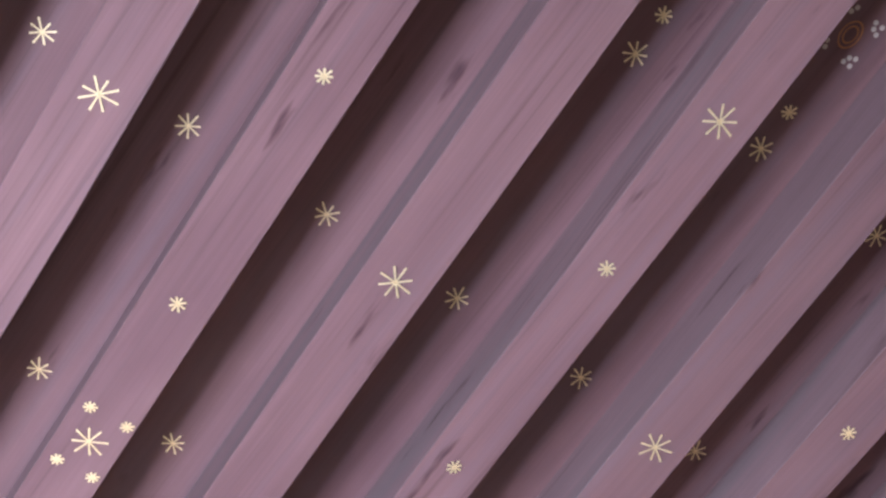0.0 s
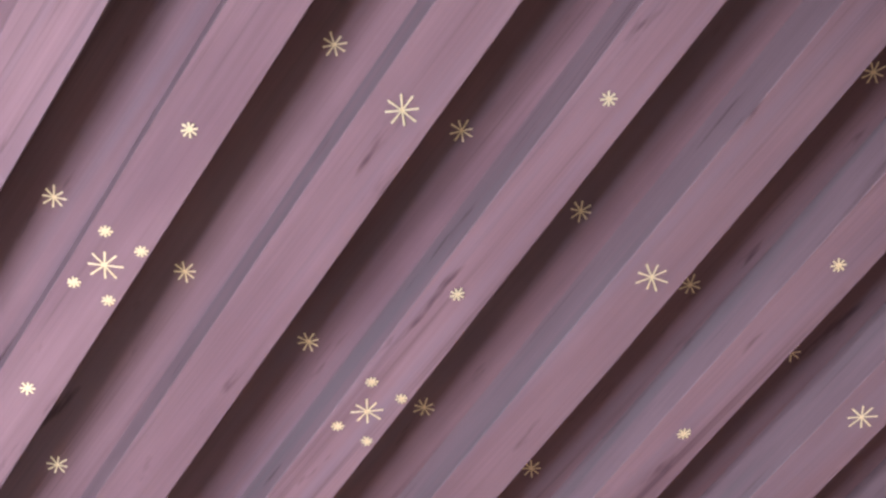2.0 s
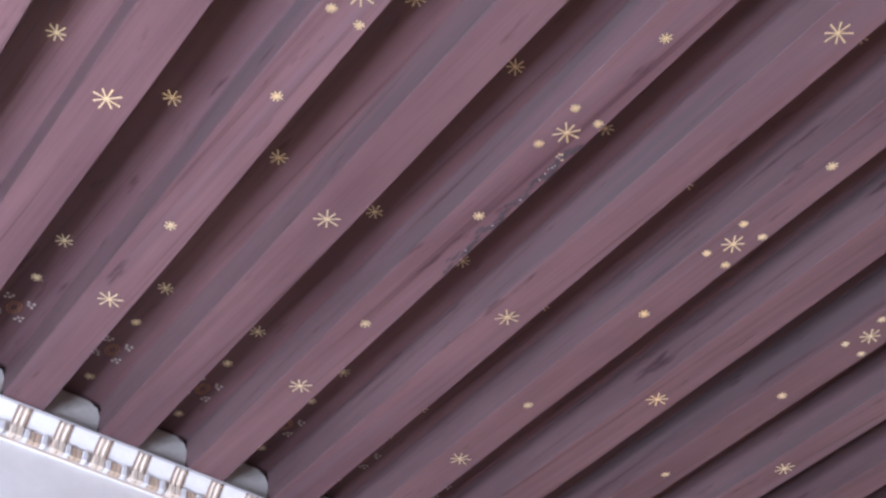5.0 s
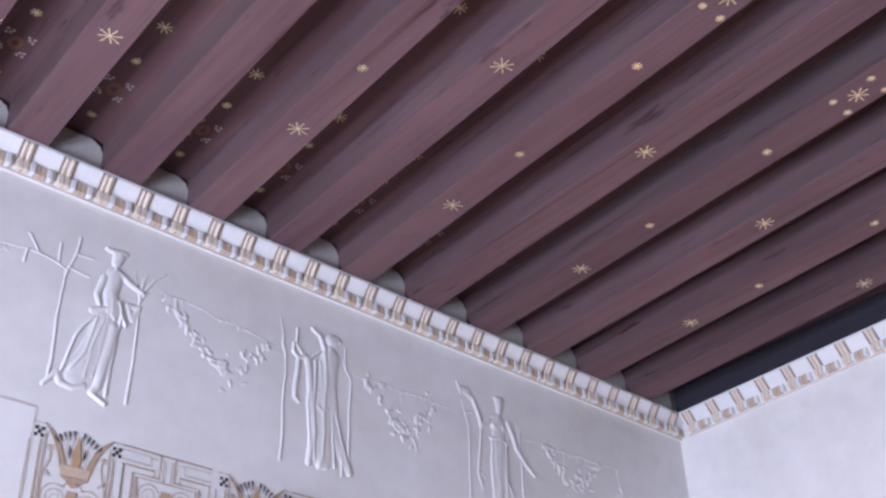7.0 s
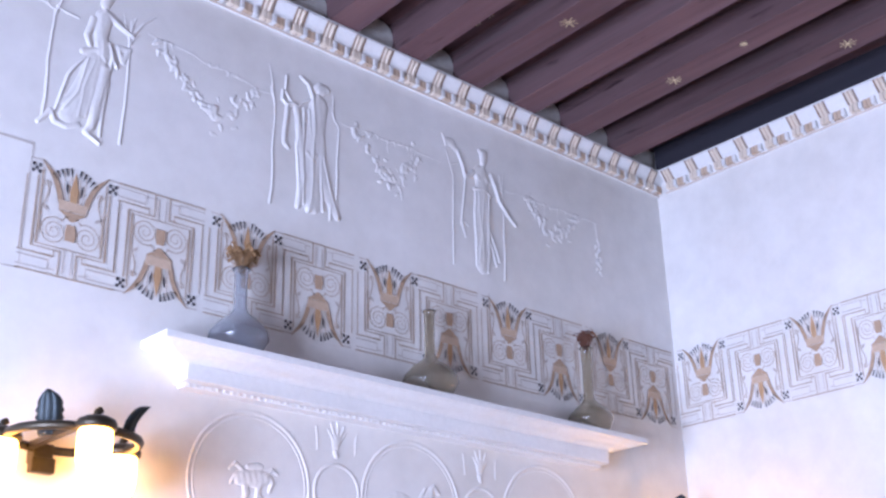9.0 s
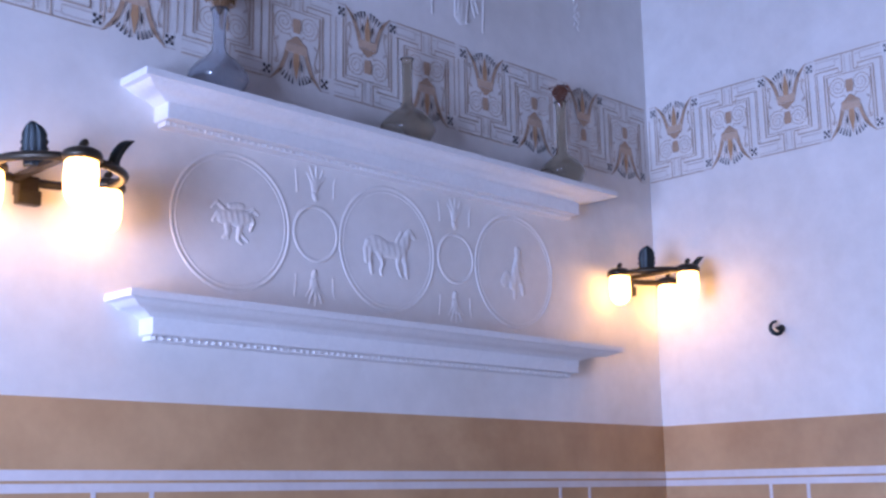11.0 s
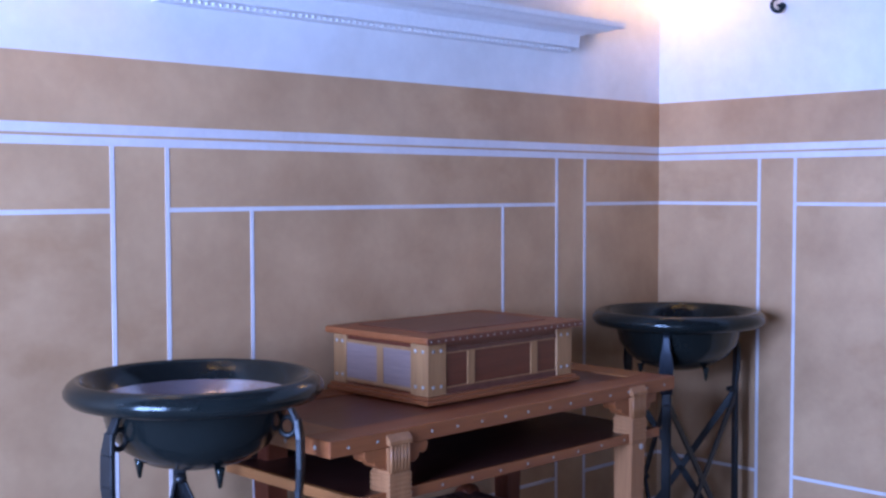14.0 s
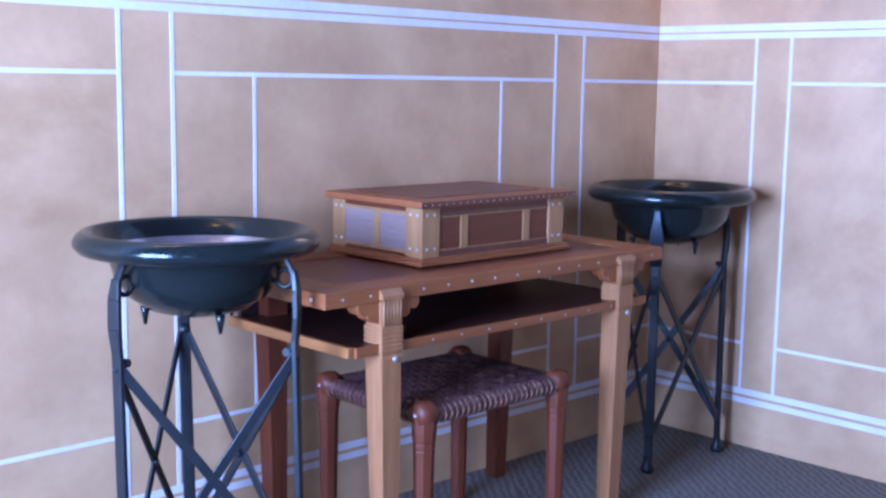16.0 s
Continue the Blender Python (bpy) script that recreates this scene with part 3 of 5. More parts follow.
def lotus_bm(s=1.0):
    """One lotus panel of the frieze, drawn upright; s squeezes its width."""
    bm = bmesh.new()
    H = FH
    hw = 0.118
    # 0 tan line, 1 grey line, 2 black, 3 ochre, 4 tan body
    for sx in (-1, 1):
        for dx, dy in ((0, 0), (1, 1), (1, -1), (-1, 1), (-1, -1)):
            cx, cy = sx * 0.0935 + dx * 0.0074, H - 0.024 + dy * 0.0080
            poly(bm, [(cx - 0.0036, cy - 0.0040), (cx + 0.0036, cy - 0.0040), (cx + 0.0036, cy + 0.0040), (cx - 0.0036, cy + 0.0040)], 2)
        for q, w, mi in (([(0.110, H - 0.003), (0.078, H - 0.003)], 0.0028, 1),
                         ([(0.1175, 0.0455), (0.034, 0.0455), (0.034, 0.060)], 0.0026, 0), ([(0.1175, 0.0350), (0.045, 0.0350), (0.045, 0.0150), (0.028, 0.0150)], 0.0024, 1),
                         ([(0.1130, 0.0455), (0.1130, H - 0.046)], 0.0024, 0),
                         ([(0.0875, H - 0.040), (0.0875, 0.0610), (0.0200, 0.0610), (0.0200, 0.0030)], 0.0028, 0), ([(0.0775, H - 0.02), (0.0775, 0.0690), (0.0, 0.0690)], 0.0026, 0),
                         ([(0.0100, 0.0690), (0.0100, 0.0110)], 0.0024, 1)):
            stroke(bm, [(sx * x, y) for x, y in q], w, mi)
    stroke(bm, [(-hw, 0.002), (hw, 0.002)], 0.0036, 0)
    stroke(bm, [(-hw, 0.012), (-0.045, 0.012)], 0.0022, 1)
    stroke(bm, [(0.045, 0.012), (hw, 0.012)], 0.0022, 1)
    # flower
    for sx in (-1, 1):
        outer = curve2([(0.0255, 0.188), (0.0335, 0.212), (0.049, 0.243), (0.081, H - 0.001)], 5)
        inner = curve2([(0.0360, 0.178), (0.0435, 0.206), (0.058, 0.238), (0.083, H)], 5)
        poly(bm, [(sx * p.x, p.y) for p in outer] + [(sx * p.x, p.y) for p in reversed(inner)], 4)
        stroke(bm, [(sx * p.x, p.y) for p in inner], 0.0018, 0, PROUD + 0.0006)
        stroke(bm, [(sx * p.x, p.y) for p in outer], 0.0014, 0, PROUD + 0.0006)
        poly(bm, [(sx * 0.0150, 0.200), (sx * 0.0205, 0.216), (sx * 0.0205, 0.236), (sx * 0.0155, 0.224)], 2)
        stroke(bm, [(sx * p.x, p.y) for p in curve2([(0.011, 0.186), (0.0140, 0.217), (0.010, 0.252)], 5)], 0.0014, 0)
        stroke(bm, [(sx * p.x, p.y) for p in curve2([(0.019, 0.186), (0.0250, 0.217), (0.026, 0.256)], 5)], 0.0014, 0)
        for j in range(5):
            a = radians(90 - sx * (8 + j * 8.2))
            r0, r1 = 0.067 - j * 0.0004, 0.0895 - j * 0.0012
            stroke(bm, [(math.cos(a) * r0, 0.182 + math.sin(a) * r0), (math.cos(a) * r1, 0.182 + math.sin(a) * r1)], 0.0012, 2, PROUD, 0.0058)
        # volutes, double lined, springing from under the flower
        pts = [(sx * (0.0400 + (0.0345 - 0.0019 * t) * math.cos(2.2 - t)), 0.1065 + (0.0345 - 0.0019 * t) * math.sin(2.2 - t)) for t in [k * 0.36 for k in range(44)]]
        stroke(bm, pts, 0.0020, 0, PROUD, 0.0014)
        stroke(bm, [(sx * p.x, p.y) for p in curve2([(0.006, 0.150), (0.014, 0.147), (0.0245, 0.136)], 4)], 0.0020, 0)
        stroke(bm, [(sx * p.x, p.y) for p in curve2([(0.074, 0.094), (0.073, 0.150), (0.061, 0.196), (0.066, 0.224)], 6)], 0.0016, 0, PROUD, 0.0030)
        pts = [(sx * (0.066 + (0.0105 - 0.0016 * t) * math.cos(3.4 - t)), 0.216 + (0.0105 - 0.0016 * t) * math.sin(3.4 - t)) for t in [i * 0.5 for i in range(11)]]
        stroke(bm, pts, 0.0016, 0)
        poly(bm, [(sx * p.x, p.y) for p in curve2([(0.056, 0.150), (0.060, 0.160), (0.072, 0.166)], 3)] + [(sx * 0.066, 0.154)], 1)
    poly(bm, [(-0.0085, 0.186), (0.0085, 0.186), (0.0105, 0.214), (0.0, H - 0.010), (-0.0105, 0.214)], 3)
    poly(bm, [(-0.036, 0.186), (0.036, 0.186), (0.033, 0.163), (-0.033, 0.163)], 5, PROUD + 0.0004)
    stroke(bm, [(-0.033, 0.1625), (0.033, 0.1625)], 0.0016, 0, PROUD + 0.0008)
    poly(bm, [(-0.035, 0.161), (0.035, 0.161), (0.018, 0.151), (0.004, 0.138), (-0.004, 0.138), (-0.018, 0.151)], 4)
    poly(bm, [(-0.010, 0.130), (0.010, 0.130), (0.0135, 0.112), (0.012, 0.090), (-0.012, 0.090), (-0.0135, 0.112)], 4, PROUD + 0.0004)
    for v in bm.verts:
        v.co.x *= s
    return bm


FR_MATS = [FRETLINE, GREYL, BLACKP, ORANGE, TAN, TANLINE]
frieze_1 = tagged(empty("frieze_1", on_a(0, FZ)), "painted frieze of tan lotus flowers and grey frets", "frieze", "", "structure")
frieze_2 = tagged(empty("frieze_2", on_b(0, FZ + 0.006)), "painted frieze of tan lotus flowers and grey frets on the side wall", "frieze", "", "structure")
flip = Matrix.Translation((0, FH, 0)) @ Matrix.Rotation(math.pi, 4, "Z")


def run(parent, first, period, n, s, shift):
    src = None
    for k in range(n):
        for up in (True, False):
            m = Matrix.Translation((first + k * period + (0 if up else period / 2 - shift), 0, 0)) @ (Matrix.Identity(4) if up else flip)
            if src is None:
                src = mesh_ob("lotus", lotus_bm(s), FR_MATS, parent)
                src.matrix_basis = m
            else:
                again(src, parent, m)


run(frieze_1, -2.243, 0.4700, 5, 1.0, 0.010)
run(frieze_2, 0.1145, 0.4285, 4, 0.92, 0.0)
bm = bmesh.new()
stroke(bm, [(-3.2, FH + 0.030), (-2.352, FH + 0.030), (-2.352, 0.0), (-3.2, 0.0)], 0.003, 0)
part("border_line", bm, GREYL, frieze_1)

# ---- plaster reliefs ----


def relief(name, caps, m, parent=None, label="", res=0.0026, soft=0.10, mat=None, warp=1.0):
    """A low relief: the upper hull of rounded limbs (x0, y0, r0, x1, y1, r1, height)."""
    C = np.array(caps, float)
    lo = np.minimum(C[:, 0] - C[:, 2], C[:, 3] - C[:, 5]).min(), np.minimum(C[:, 1] - C[:, 2], C[:, 4] - C[:, 5]).min()
    hi = np.maximum(C[:, 0] + C[:, 2], C[:, 3] + C[:, 5]).max(), np.maximum(C[:, 1] + C[:, 2], C[:, 4] + C[:, 5]).max()
    nx, ny = int((hi[0] - lo[0]) / res) + 3, int((hi[1] - lo[1]) / res) + 3
    X, Y = np.meshgrid(lo[0] - res + res * np.arange(nx), lo[1] - res + res * np.arange(ny))
    # hand-worked edges: the outline wanders a little
    gx, gy = X.copy(), Y.copy()
    X = gx + warp * (0.0030 * np.sin(41 * gy + 17 * gx + 1.3) + 0.0016 * np.sin(97 * gy - 53 * gx))
    Y = gy + warp * (0.0030 * np.sin(39 * gx - 21 * gy + 0.7) + 0.0016 * np.sin(88 * gx + 61 * gy))
    Z = np.full(X.shape, -0.002)
    for x0, y0, r0, x1, y1, r1, h in C:
        dx, dy = x1 - x0, y1 - y0
        L = dx * dx + dy * dy + 1e-9
        t = np.clip(((X - x0) * dx + (Y - y0) * dy) / L, 0, 1)
        r = r0 + (r1 - r0) * t
        d = np.hypot(X - x0 - dx * t, Y - y0 - dy * t) / r
        q = np.where(d < 1, h * np.clip(1 - d ** 2.2, 0, 1) ** 0.8, -0.002)
        Z = np.where(q > 0, np.maximum(Z, q) + soft * np.minimum(np.maximum(Z, 0), np.maximum(q, 0)) * 0.5, Z)
    # worn smooth
    for _ in range(3 if warp > 0.5 else 1):
        q = np.pad(Z, 1, mode="edge")
        Z = (q[1:-1, 1:-1] * 2 + q[:-2, 1:-1] + q[2:, 1:-1] + q[1:-1, :-2] + q[1:-1, 2:]) / 6
    keep = (Z > 0)
    Z = np.where(keep, Z * (0.92 + warp * 0.08 * np.sin(300 * gx + 28 * gy + 1.6 * np.sin(23 * gy))), Z)
    verts = np.stack([gx, gy, Z], -1).reshape(-1, 3)
    cell = keep[:-1, :-1] | keep[1:, :-1] | keep[:-1, 1:] | keep[1:, 1:]
    jj, ii = np.nonzero(cell)
    a = jj * nx + ii
    quads = np.stack([a, a + 1, a + nx + 1, a + nx], 1)
    used, inv = np.unique(quads, return_inverse=True)
    me = bpy.data.meshes.new(name)
    me.from_pydata([tuple(v) for v in verts[used]], [], [tuple(int(k) for k in q) for q in inv.reshape(-1, 4)])
    me.polygons.foreach_set("use_smooth", [True] * len(me.polygons))
    me.materials.append(mat or STUCCO)
    ob = new(name, me)
    if parent is not None:
        ob.parent = parent
        ob.matrix_basis = m
    else:
        ob.matrix_world = m
    if label:
        ob["label"] = label
    return ob


def folds(x0, y0, x1, y1, n, spread0, spread1, r, h):
    """Fine drapery folds fanning out downwards."""
    out = []
    for i in range(n):
        t = (i / (n - 1) - 0.5)
        a, b = (x0 + spread0 * t, y0), (x1 + spread1 * t, y1 + 0.012 * math.sin(i * 2.1))
        m = ((a[0] + b[0]) / 2 + 0.010 * math.sin(i * 1.9 + n), (a[1] + b[1]) / 2 + 0.02 * math.cos(i * 2.7))
        hh = h * (0.80 + 0.28 * (i % 2))
        out += [(*a, r * 0.6, *m, r * 0.9, hh), (*m, r * 0.9, *b, r * 0.7, hh)]
    return out


def limb(pts, h):
    return [(*a, *b, h) for a, b in zip(pts[:-1], pts[1:])]


def relief_figure(which):
    H = 0.0062
    if which == 0:
        c = limb([(0.000, 0.370, 0.014), (0.004, 0.392, 0.018)], H) + limb([(-0.030, 0.402, 0.006), (-0.006, 0.399, 0.011), (0.019, 0.405, 0.010)], H * 0.85)
        c += limb([(0.002, 0.352, 0.009), (0.002, 0.334, 0.024), (-0.002, 0.285, 0.021), (0.006, 0.235, 0.023)], H)
        c += limb([(0.013, 0.347, 0.009), (0.043, 0.328, 0.009), (0.080, 0.313, 0.008)], H) + limb([(0.080, 0.313, 0.006), (0.108, 0.366, 0.004), (0.138, 0.392, 0.003)], H * 0.5)
        c += limb([(-0.024, 0.318, 0.010), (-0.039, 0.268, 0.009), (-0.030, 0.246, 0.008)], H * 0.8)
        c += limb([(-0.045, 0.221, 0.009), (-0.018, 0.236, 0.007), (0.002, 0.243, 0.006)], H * 0.8)
        c += limb([(0.046, 0.266, 0.010), (0.078, 0.270, 0.007), (0.060, 0.230, 0.009), (0.046, 0.262, 0.006)], H * 0.45)
        c += limb([(-0.008, 0.205, 0.030), (-0.018, 0.150, 0.032), (-0.036, 0.085, 0.038), (-0.060, 0.036, 0.026)], H * 0.75)
        c += limb([(0.016, 0.190, 0.018), (0.014, 0.150, 0.018), (0.002, 0.091, 0.016), (-0.003, 0.029, 0.012), (-0.016, 0.008, 0.008), (0.020, -0.008, 0.006)], H)
        c += limb([(-0.134, -0.002, 0.006), (-0.104, 0.036, 0.008), (-0.094, 0.012, 0.010), (-0.066, 0.007, 0.008), (-0.034, 0.020, 0.007)], H * 0.75)
        c += folds(0.006, 0.270, 0.022, 0.205, 4, 0.030, 0.044, 0.0052, H * 1.05)
        c += folds(-0.020, 0.205, -0.058, 0.040, 5, 0.034, 0.075, 0.0055, H * 0.95)
        c += limb([(0.028, 0.160, 0.006), (0.018, 0.070, 0.006), (0.020, 0.012, 0.005)], H * 0.6) + limb([(-0.047, 0.140, 0.006), (-0.064, 0.090, 0.010), (-0.092, 0.060, 0.006)], H * 0.4)
    elif which == 1:
        c = limb([(0.012, 0.388, 0.019), (0.020, 0.394, 0.020)], H * 1.15) + limb([(0.034, 0.402, 0.012), (0.040, 0.397, 0.010)], H * 0.9)
        c += limb([(0.010, 0.364, 0.010), (0.014, 0.340, 0.032), (0.008, 0.290, 0.034), (-0.006, 0.215, 0.036), (-0.008, 0.130, 0.034), (-0.006, 0.035, 0.036)], H * 0.85)
        c += limb([(-0.052, 0.408, 0.006), (-0.024, 0.392, 0.007), (-0.010, 0.360, 0.009)], H * 0.9) + limb([(-0.010, 0.360, 0.008), (0.000, 0.280, 0.006), (-0.004, 0.180, 0.006), (-0.006, 0.090, 0.007), (-0.014, 0.004, 0.006)], H * 1.15)
        c += limb([(-0.108, 0.344, 0.005), (-0.111, 0.316, 0.006), (-0.094, 0.302, 0.008), (-0.066, 0.312, 0.009)], H * 0.8)
        c += limb([(-0.100, 0.392, 0.004), (-0.099, 0.340, 0.004), (-0.082, 0.318, 0.005), (-0.056, 0.309, 0.006), (-0.020, 0.344, 0.006)], H * 0.8)
        c += limb([(-0.092, 0.304, 0.008), (-0.097, 0.240, 0.009), (-0.100, 0.182, 0.008), (-0.086, 0.172, 0.006)], H * 0.75)
        c += limb([(-0.062, 0.300, 0.012), (-0.046, 0.200, 0.014), (-0.036, 0.100, 0.012), (-0.050, 0.008, 0.010)], H * 0.95)
        c += limb([(0.022, 0.240, 0.016), (0.026, 0.130, 0.020), (0.052, 0.070, 0.022), (0.084, 0.012, 0.012)], H * 0.7)
        c += limb([(-0.024, 0.176, 0.010), (-0.010, 0.160, 0.008), (0.006, 0.176, 0.006)], H * 1.1)
        c += folds(-0.030, 0.310, -0.026, 0.010, 4, 0.050, 0.040, 0.0050, H * 1.1) + folds(0.026, 0.180, 0.046, 0.006, 4, 0.014, 0.075, 0.0050, H * 0.9)
    else:
        c = limb([(0.003, 0.364, 0.012), (0.005, 0.384, 0.016), (0.006, 0.397, 0.017)], H * 1.1) + limb([(-0.008, 0.402, 0.010), (0.016, 0.406, 0.010)], H * 0.8)
        c += limb([(0.002, 0.348, 0.008), (-0.004, 0.322, 0.032), (-0.003, 0.276, 0.030), (-0.006, 0.235, 0.034), (-0.010, 0.170, 0.035), (-0.014, 0.090, 0.030), (-0.014, 0.006, 0.024)], H * 0.85)
        c += limb([(-0.021, 0.306, 0.013), (-0.019, 0.302, 0.012)], H * 1.15) + limb([(0.014, 0.310, 0.013), (0.014, 0.306, 0.012)], H * 1.15)
        c += limb([(0.040, 0.332, 0.010), (0.056, 0.300, 0.009), (0.072, 0.250, 0.008), (0.104, 0.214, 0.007), (0.139, 0.184, 0.004)], H)
        c += limb([(-0.040, 0.318, 0.010), (-0.074, 0.290, 0.009), (-0.086, 0.333, 0.008), (-0.106, 0.378, 0.008)], H * 0.95)
        c += limb([(-0.150, 0.392, 0.012), (-0.128, 0.392, 0.019), (-0.112, 0.376, 0.011)], H * 0.6) + limb([(-0.168, 0.412, 0.004), (-0.152, 0.378, 0.006)], H * 0.5)
        c += limb([(-0.076, 0.284, 0.006), (-0.084, 0.210, 0.005), (-0.096, 0.134, 0.007), (-0.080, 0.090, 0.005)], H * 0.5) + limb([(-0.070, 0.130, 0.005), (-0.084, 0.140, 0.005)], H * 0.4)
        c += limb([(0.012, 0.160, 0.006), (0.040, 0.098, 0.007), (0.062, 0.043, 0.005)], H * 0.7) + limb([(0.010, 0.140, 0.006), (0.030, 0.080, 0.006), (0.048, 0.026, 0.005)], H * 0.6)
        c += limb([(-0.040, 0.262, 0.006), (-0.004, 0.272, 0.007), (0.032, 0.256, 0.005)], H * 1.0)
        c += folds(-0.006, 0.255, -0.014, 0.004, 6, 0.058, 0.046, 0.0048, H * 1.05)
    return c


def post(pts, twigs, seed):
    rnd = random.Random(seed)
    c = []
    for (xa, ya), (xb, yb) in zip(pts[:-1], pts[1:]):
        n = max(1, int(math.hypot(xb - xa, yb - ya) / 0.04))
        w = [(xa + (xb - xa) * i / n + (rnd.uniform(-0.002, 0.002) if 0 < i < n else 0), ya + (yb - ya) * i / n, 0.0050 - 0.0030 * (ya + (yb - ya) * i / n) / 0.45) for i in range(n + 1)]
        c += limb(w, 0.0034)
    x1, y1 = pts[-2]
    for i in range(twigs):
        a, l = rnd.uniform(0.3, 2.8), rnd.uniform(0.03, 0.08)
        c += limb([(x1, y1 - 0.012 * i, 0.0034), (x1 + l * 0.6 * math.cos(a), y1 + l * 0.5 * math.sin(a), 0.0026), (x1 + l * math.cos(a) * 0.9, y1 + l * math.sin(a), 0.0016)], 0.0036)
    return c


def garland(x1, y1, low, start, end, drop, seed, dense=60):
    """A thin cord to (x1, y1) and a chain of leaves sagging from it, deepest at low."""
    rnd = random.Random(seed)
    n = 12
    c = limb([(x1 * i / n, y1 * i / n + rnd.uniform(-0.002, 0.002), 0.0028) for i in range(n + 1)], 0.0032)
    sag = lambda t: (x1 * t, y1 * t - drop * max(0.0, (t - start) / (low - start) if t < low else (end - t) / (end - low)) ** 0.8)
    m = 14
    c += limb([(*sag(start + (end - start) * i / m), 0.0026) for i in range(m + 1)], 0.0028)
    for i in range(dense):
        t = start + (end - start) * min(0.98, max(0.02, (i + rnd.random()) / dense))
        x, y = sag(t)
        k = max(0.35, 1 - abs(t - low) / (end - start) * 1.2)
        x, y = x + rnd.gauss(0, 0.016 * k), y + rnd.gauss(0.004, 0.026 * k)
        a, l = rnd.uniform(0, 6.3), rnd.uniform(0.008, 0.020)
        c.append((x, y, rnd.uniform(0.0045, 0.0080), x + l * math.cos(a), y + l * math.sin(a), 0.0028, rnd.uniform(0.0025, 0.0055)))
    for i in range(9):
        t = start + (end - start) * rnd.random()
        x, y = x1 * t, y1 * t
        l = rnd.uniform(0.015, 0.05)
        c += limb([(x, y, 0.0028), (x + rnd.uniform(-0.012, 0.012), y - l * rnd.choice((1, 1, -0.6)), 0.0018)], 0.0034)
    return c


FIGS = [(-2.215, 2.757), (-1.570, 2.747), (-0.917, 2.749)]
for i, (x, z) in enumerate(FIGS):
    ob = relief("draped_relief", relief_figure(i), on_a(x, z), res=0.0022, warp=0.35)
    tagged(ob, ("white stucco relief of a draped shape striding beside a post", "white stucco relief of a draped shape with raised limb", "white stucco relief of a slender draped shape")[i], "wall relief", "stucco reliefs")
POSTS = [(-2.338, 2.772, ((0, 0), (-0.002, 0.12), (-0.002, 0.230), (0.002, 0.290), (-0.045, 0.304), (-0.110, 0.308), (-0.240, 0.290)), 0),
         (-2.142, 2.765, ((0, 0), (0.003, 0.110), (0.001, 0.300), (0.012, 0.360)), 3), (-1.708, 2.740, ((0, 0), (0.003, 0.120), (0.005, 0.304), (-0.018, 0.412)), 2),
         (-1.491, 2.778, ((0, 0), (0.001, 0.140), (0.006, 0.262), (-0.012, 0.284), (-0.015, 0.356)), 1), (-1.049, 2.736, ((0, 0), (0.003, 0.136), (0.008, 0.287), (-0.006, 0.330), (-0.022, 0.372)), 1),
         (-0.834, 2.734, ((0, 0), (0.004, 0.120), (0.004, 0.300), (-0.006, 0.360)), 2)]
for i, (x, z, pts, tw) in enumerate(POSTS):
    c = post(pts, tw, i)
    if i == 0:
        for q in (((0.004, 0.280), (0.020, 0.345), (0.022, 0.392)), ((0.018, 0.340), (0.062, 0.346)), ((0.004, 0.300), (0.060, 0.290)), ((-0.020, 0.300), (-0.022, 0.356)), ((-0.070, 0.306), (-0.100, 0.352)), ((-0.100, 0.308), (-0.104, 0.270))):
            c += limb([(*p, 0.0036) for p in q], 0.0038)
    ob = relief("relief_post", c, on_a(x, z), warp=0.3)
    tagged(ob, "white stucco relief of a twiggy garland post", "wall relief", "stucco posts")
for i, (x0, z0, dx, dz, low, start, end, drop) in enumerate([(-2.090, 3.100, 0.375, -0.040, 0.52, 0.05, 0.90, 0.165), (-1.478, 3.062, 0.390, 0.002, 0.50, 0.12, 0.74, 0.140), (-0.822, 3.050, 0.462, 0.008, 0.50, 0.22, 0.78, 0.110), (-2.80, 3.01, 0.33, 0.055, 0.45, 0.05, 0.9, 0.12)]):
    ob = relief("garland_relief", garland(dx, dz, low, start, end, drop, i + 3), on_a(x0, z0))
    tagged(ob, "white stucco relief of a hanging leafy garland", "wall relief", "stucco garlands")
ob = relief("garland_relief", [(0.0, 0.0, 0.003, 0.008, -0.06, 0.0026, 0.003)] + [(0.006 + 0.010 * math.sin(2.3 * i), -0.062 - 0.0105 * i, 0.0062, 0.004 + 0.016 * math.sin(2.3 * i + 0.6), -0.074 - 0.0105 * i, 0.0028, 0.0048) for i in range(12)], on_a(-0.378, 3.055), warp=0.3)
tagged(ob, "white stucco end of a leafy garland", "wall relief", "stucco garlands")

# ---- medallion panel between two moulded shelves ----


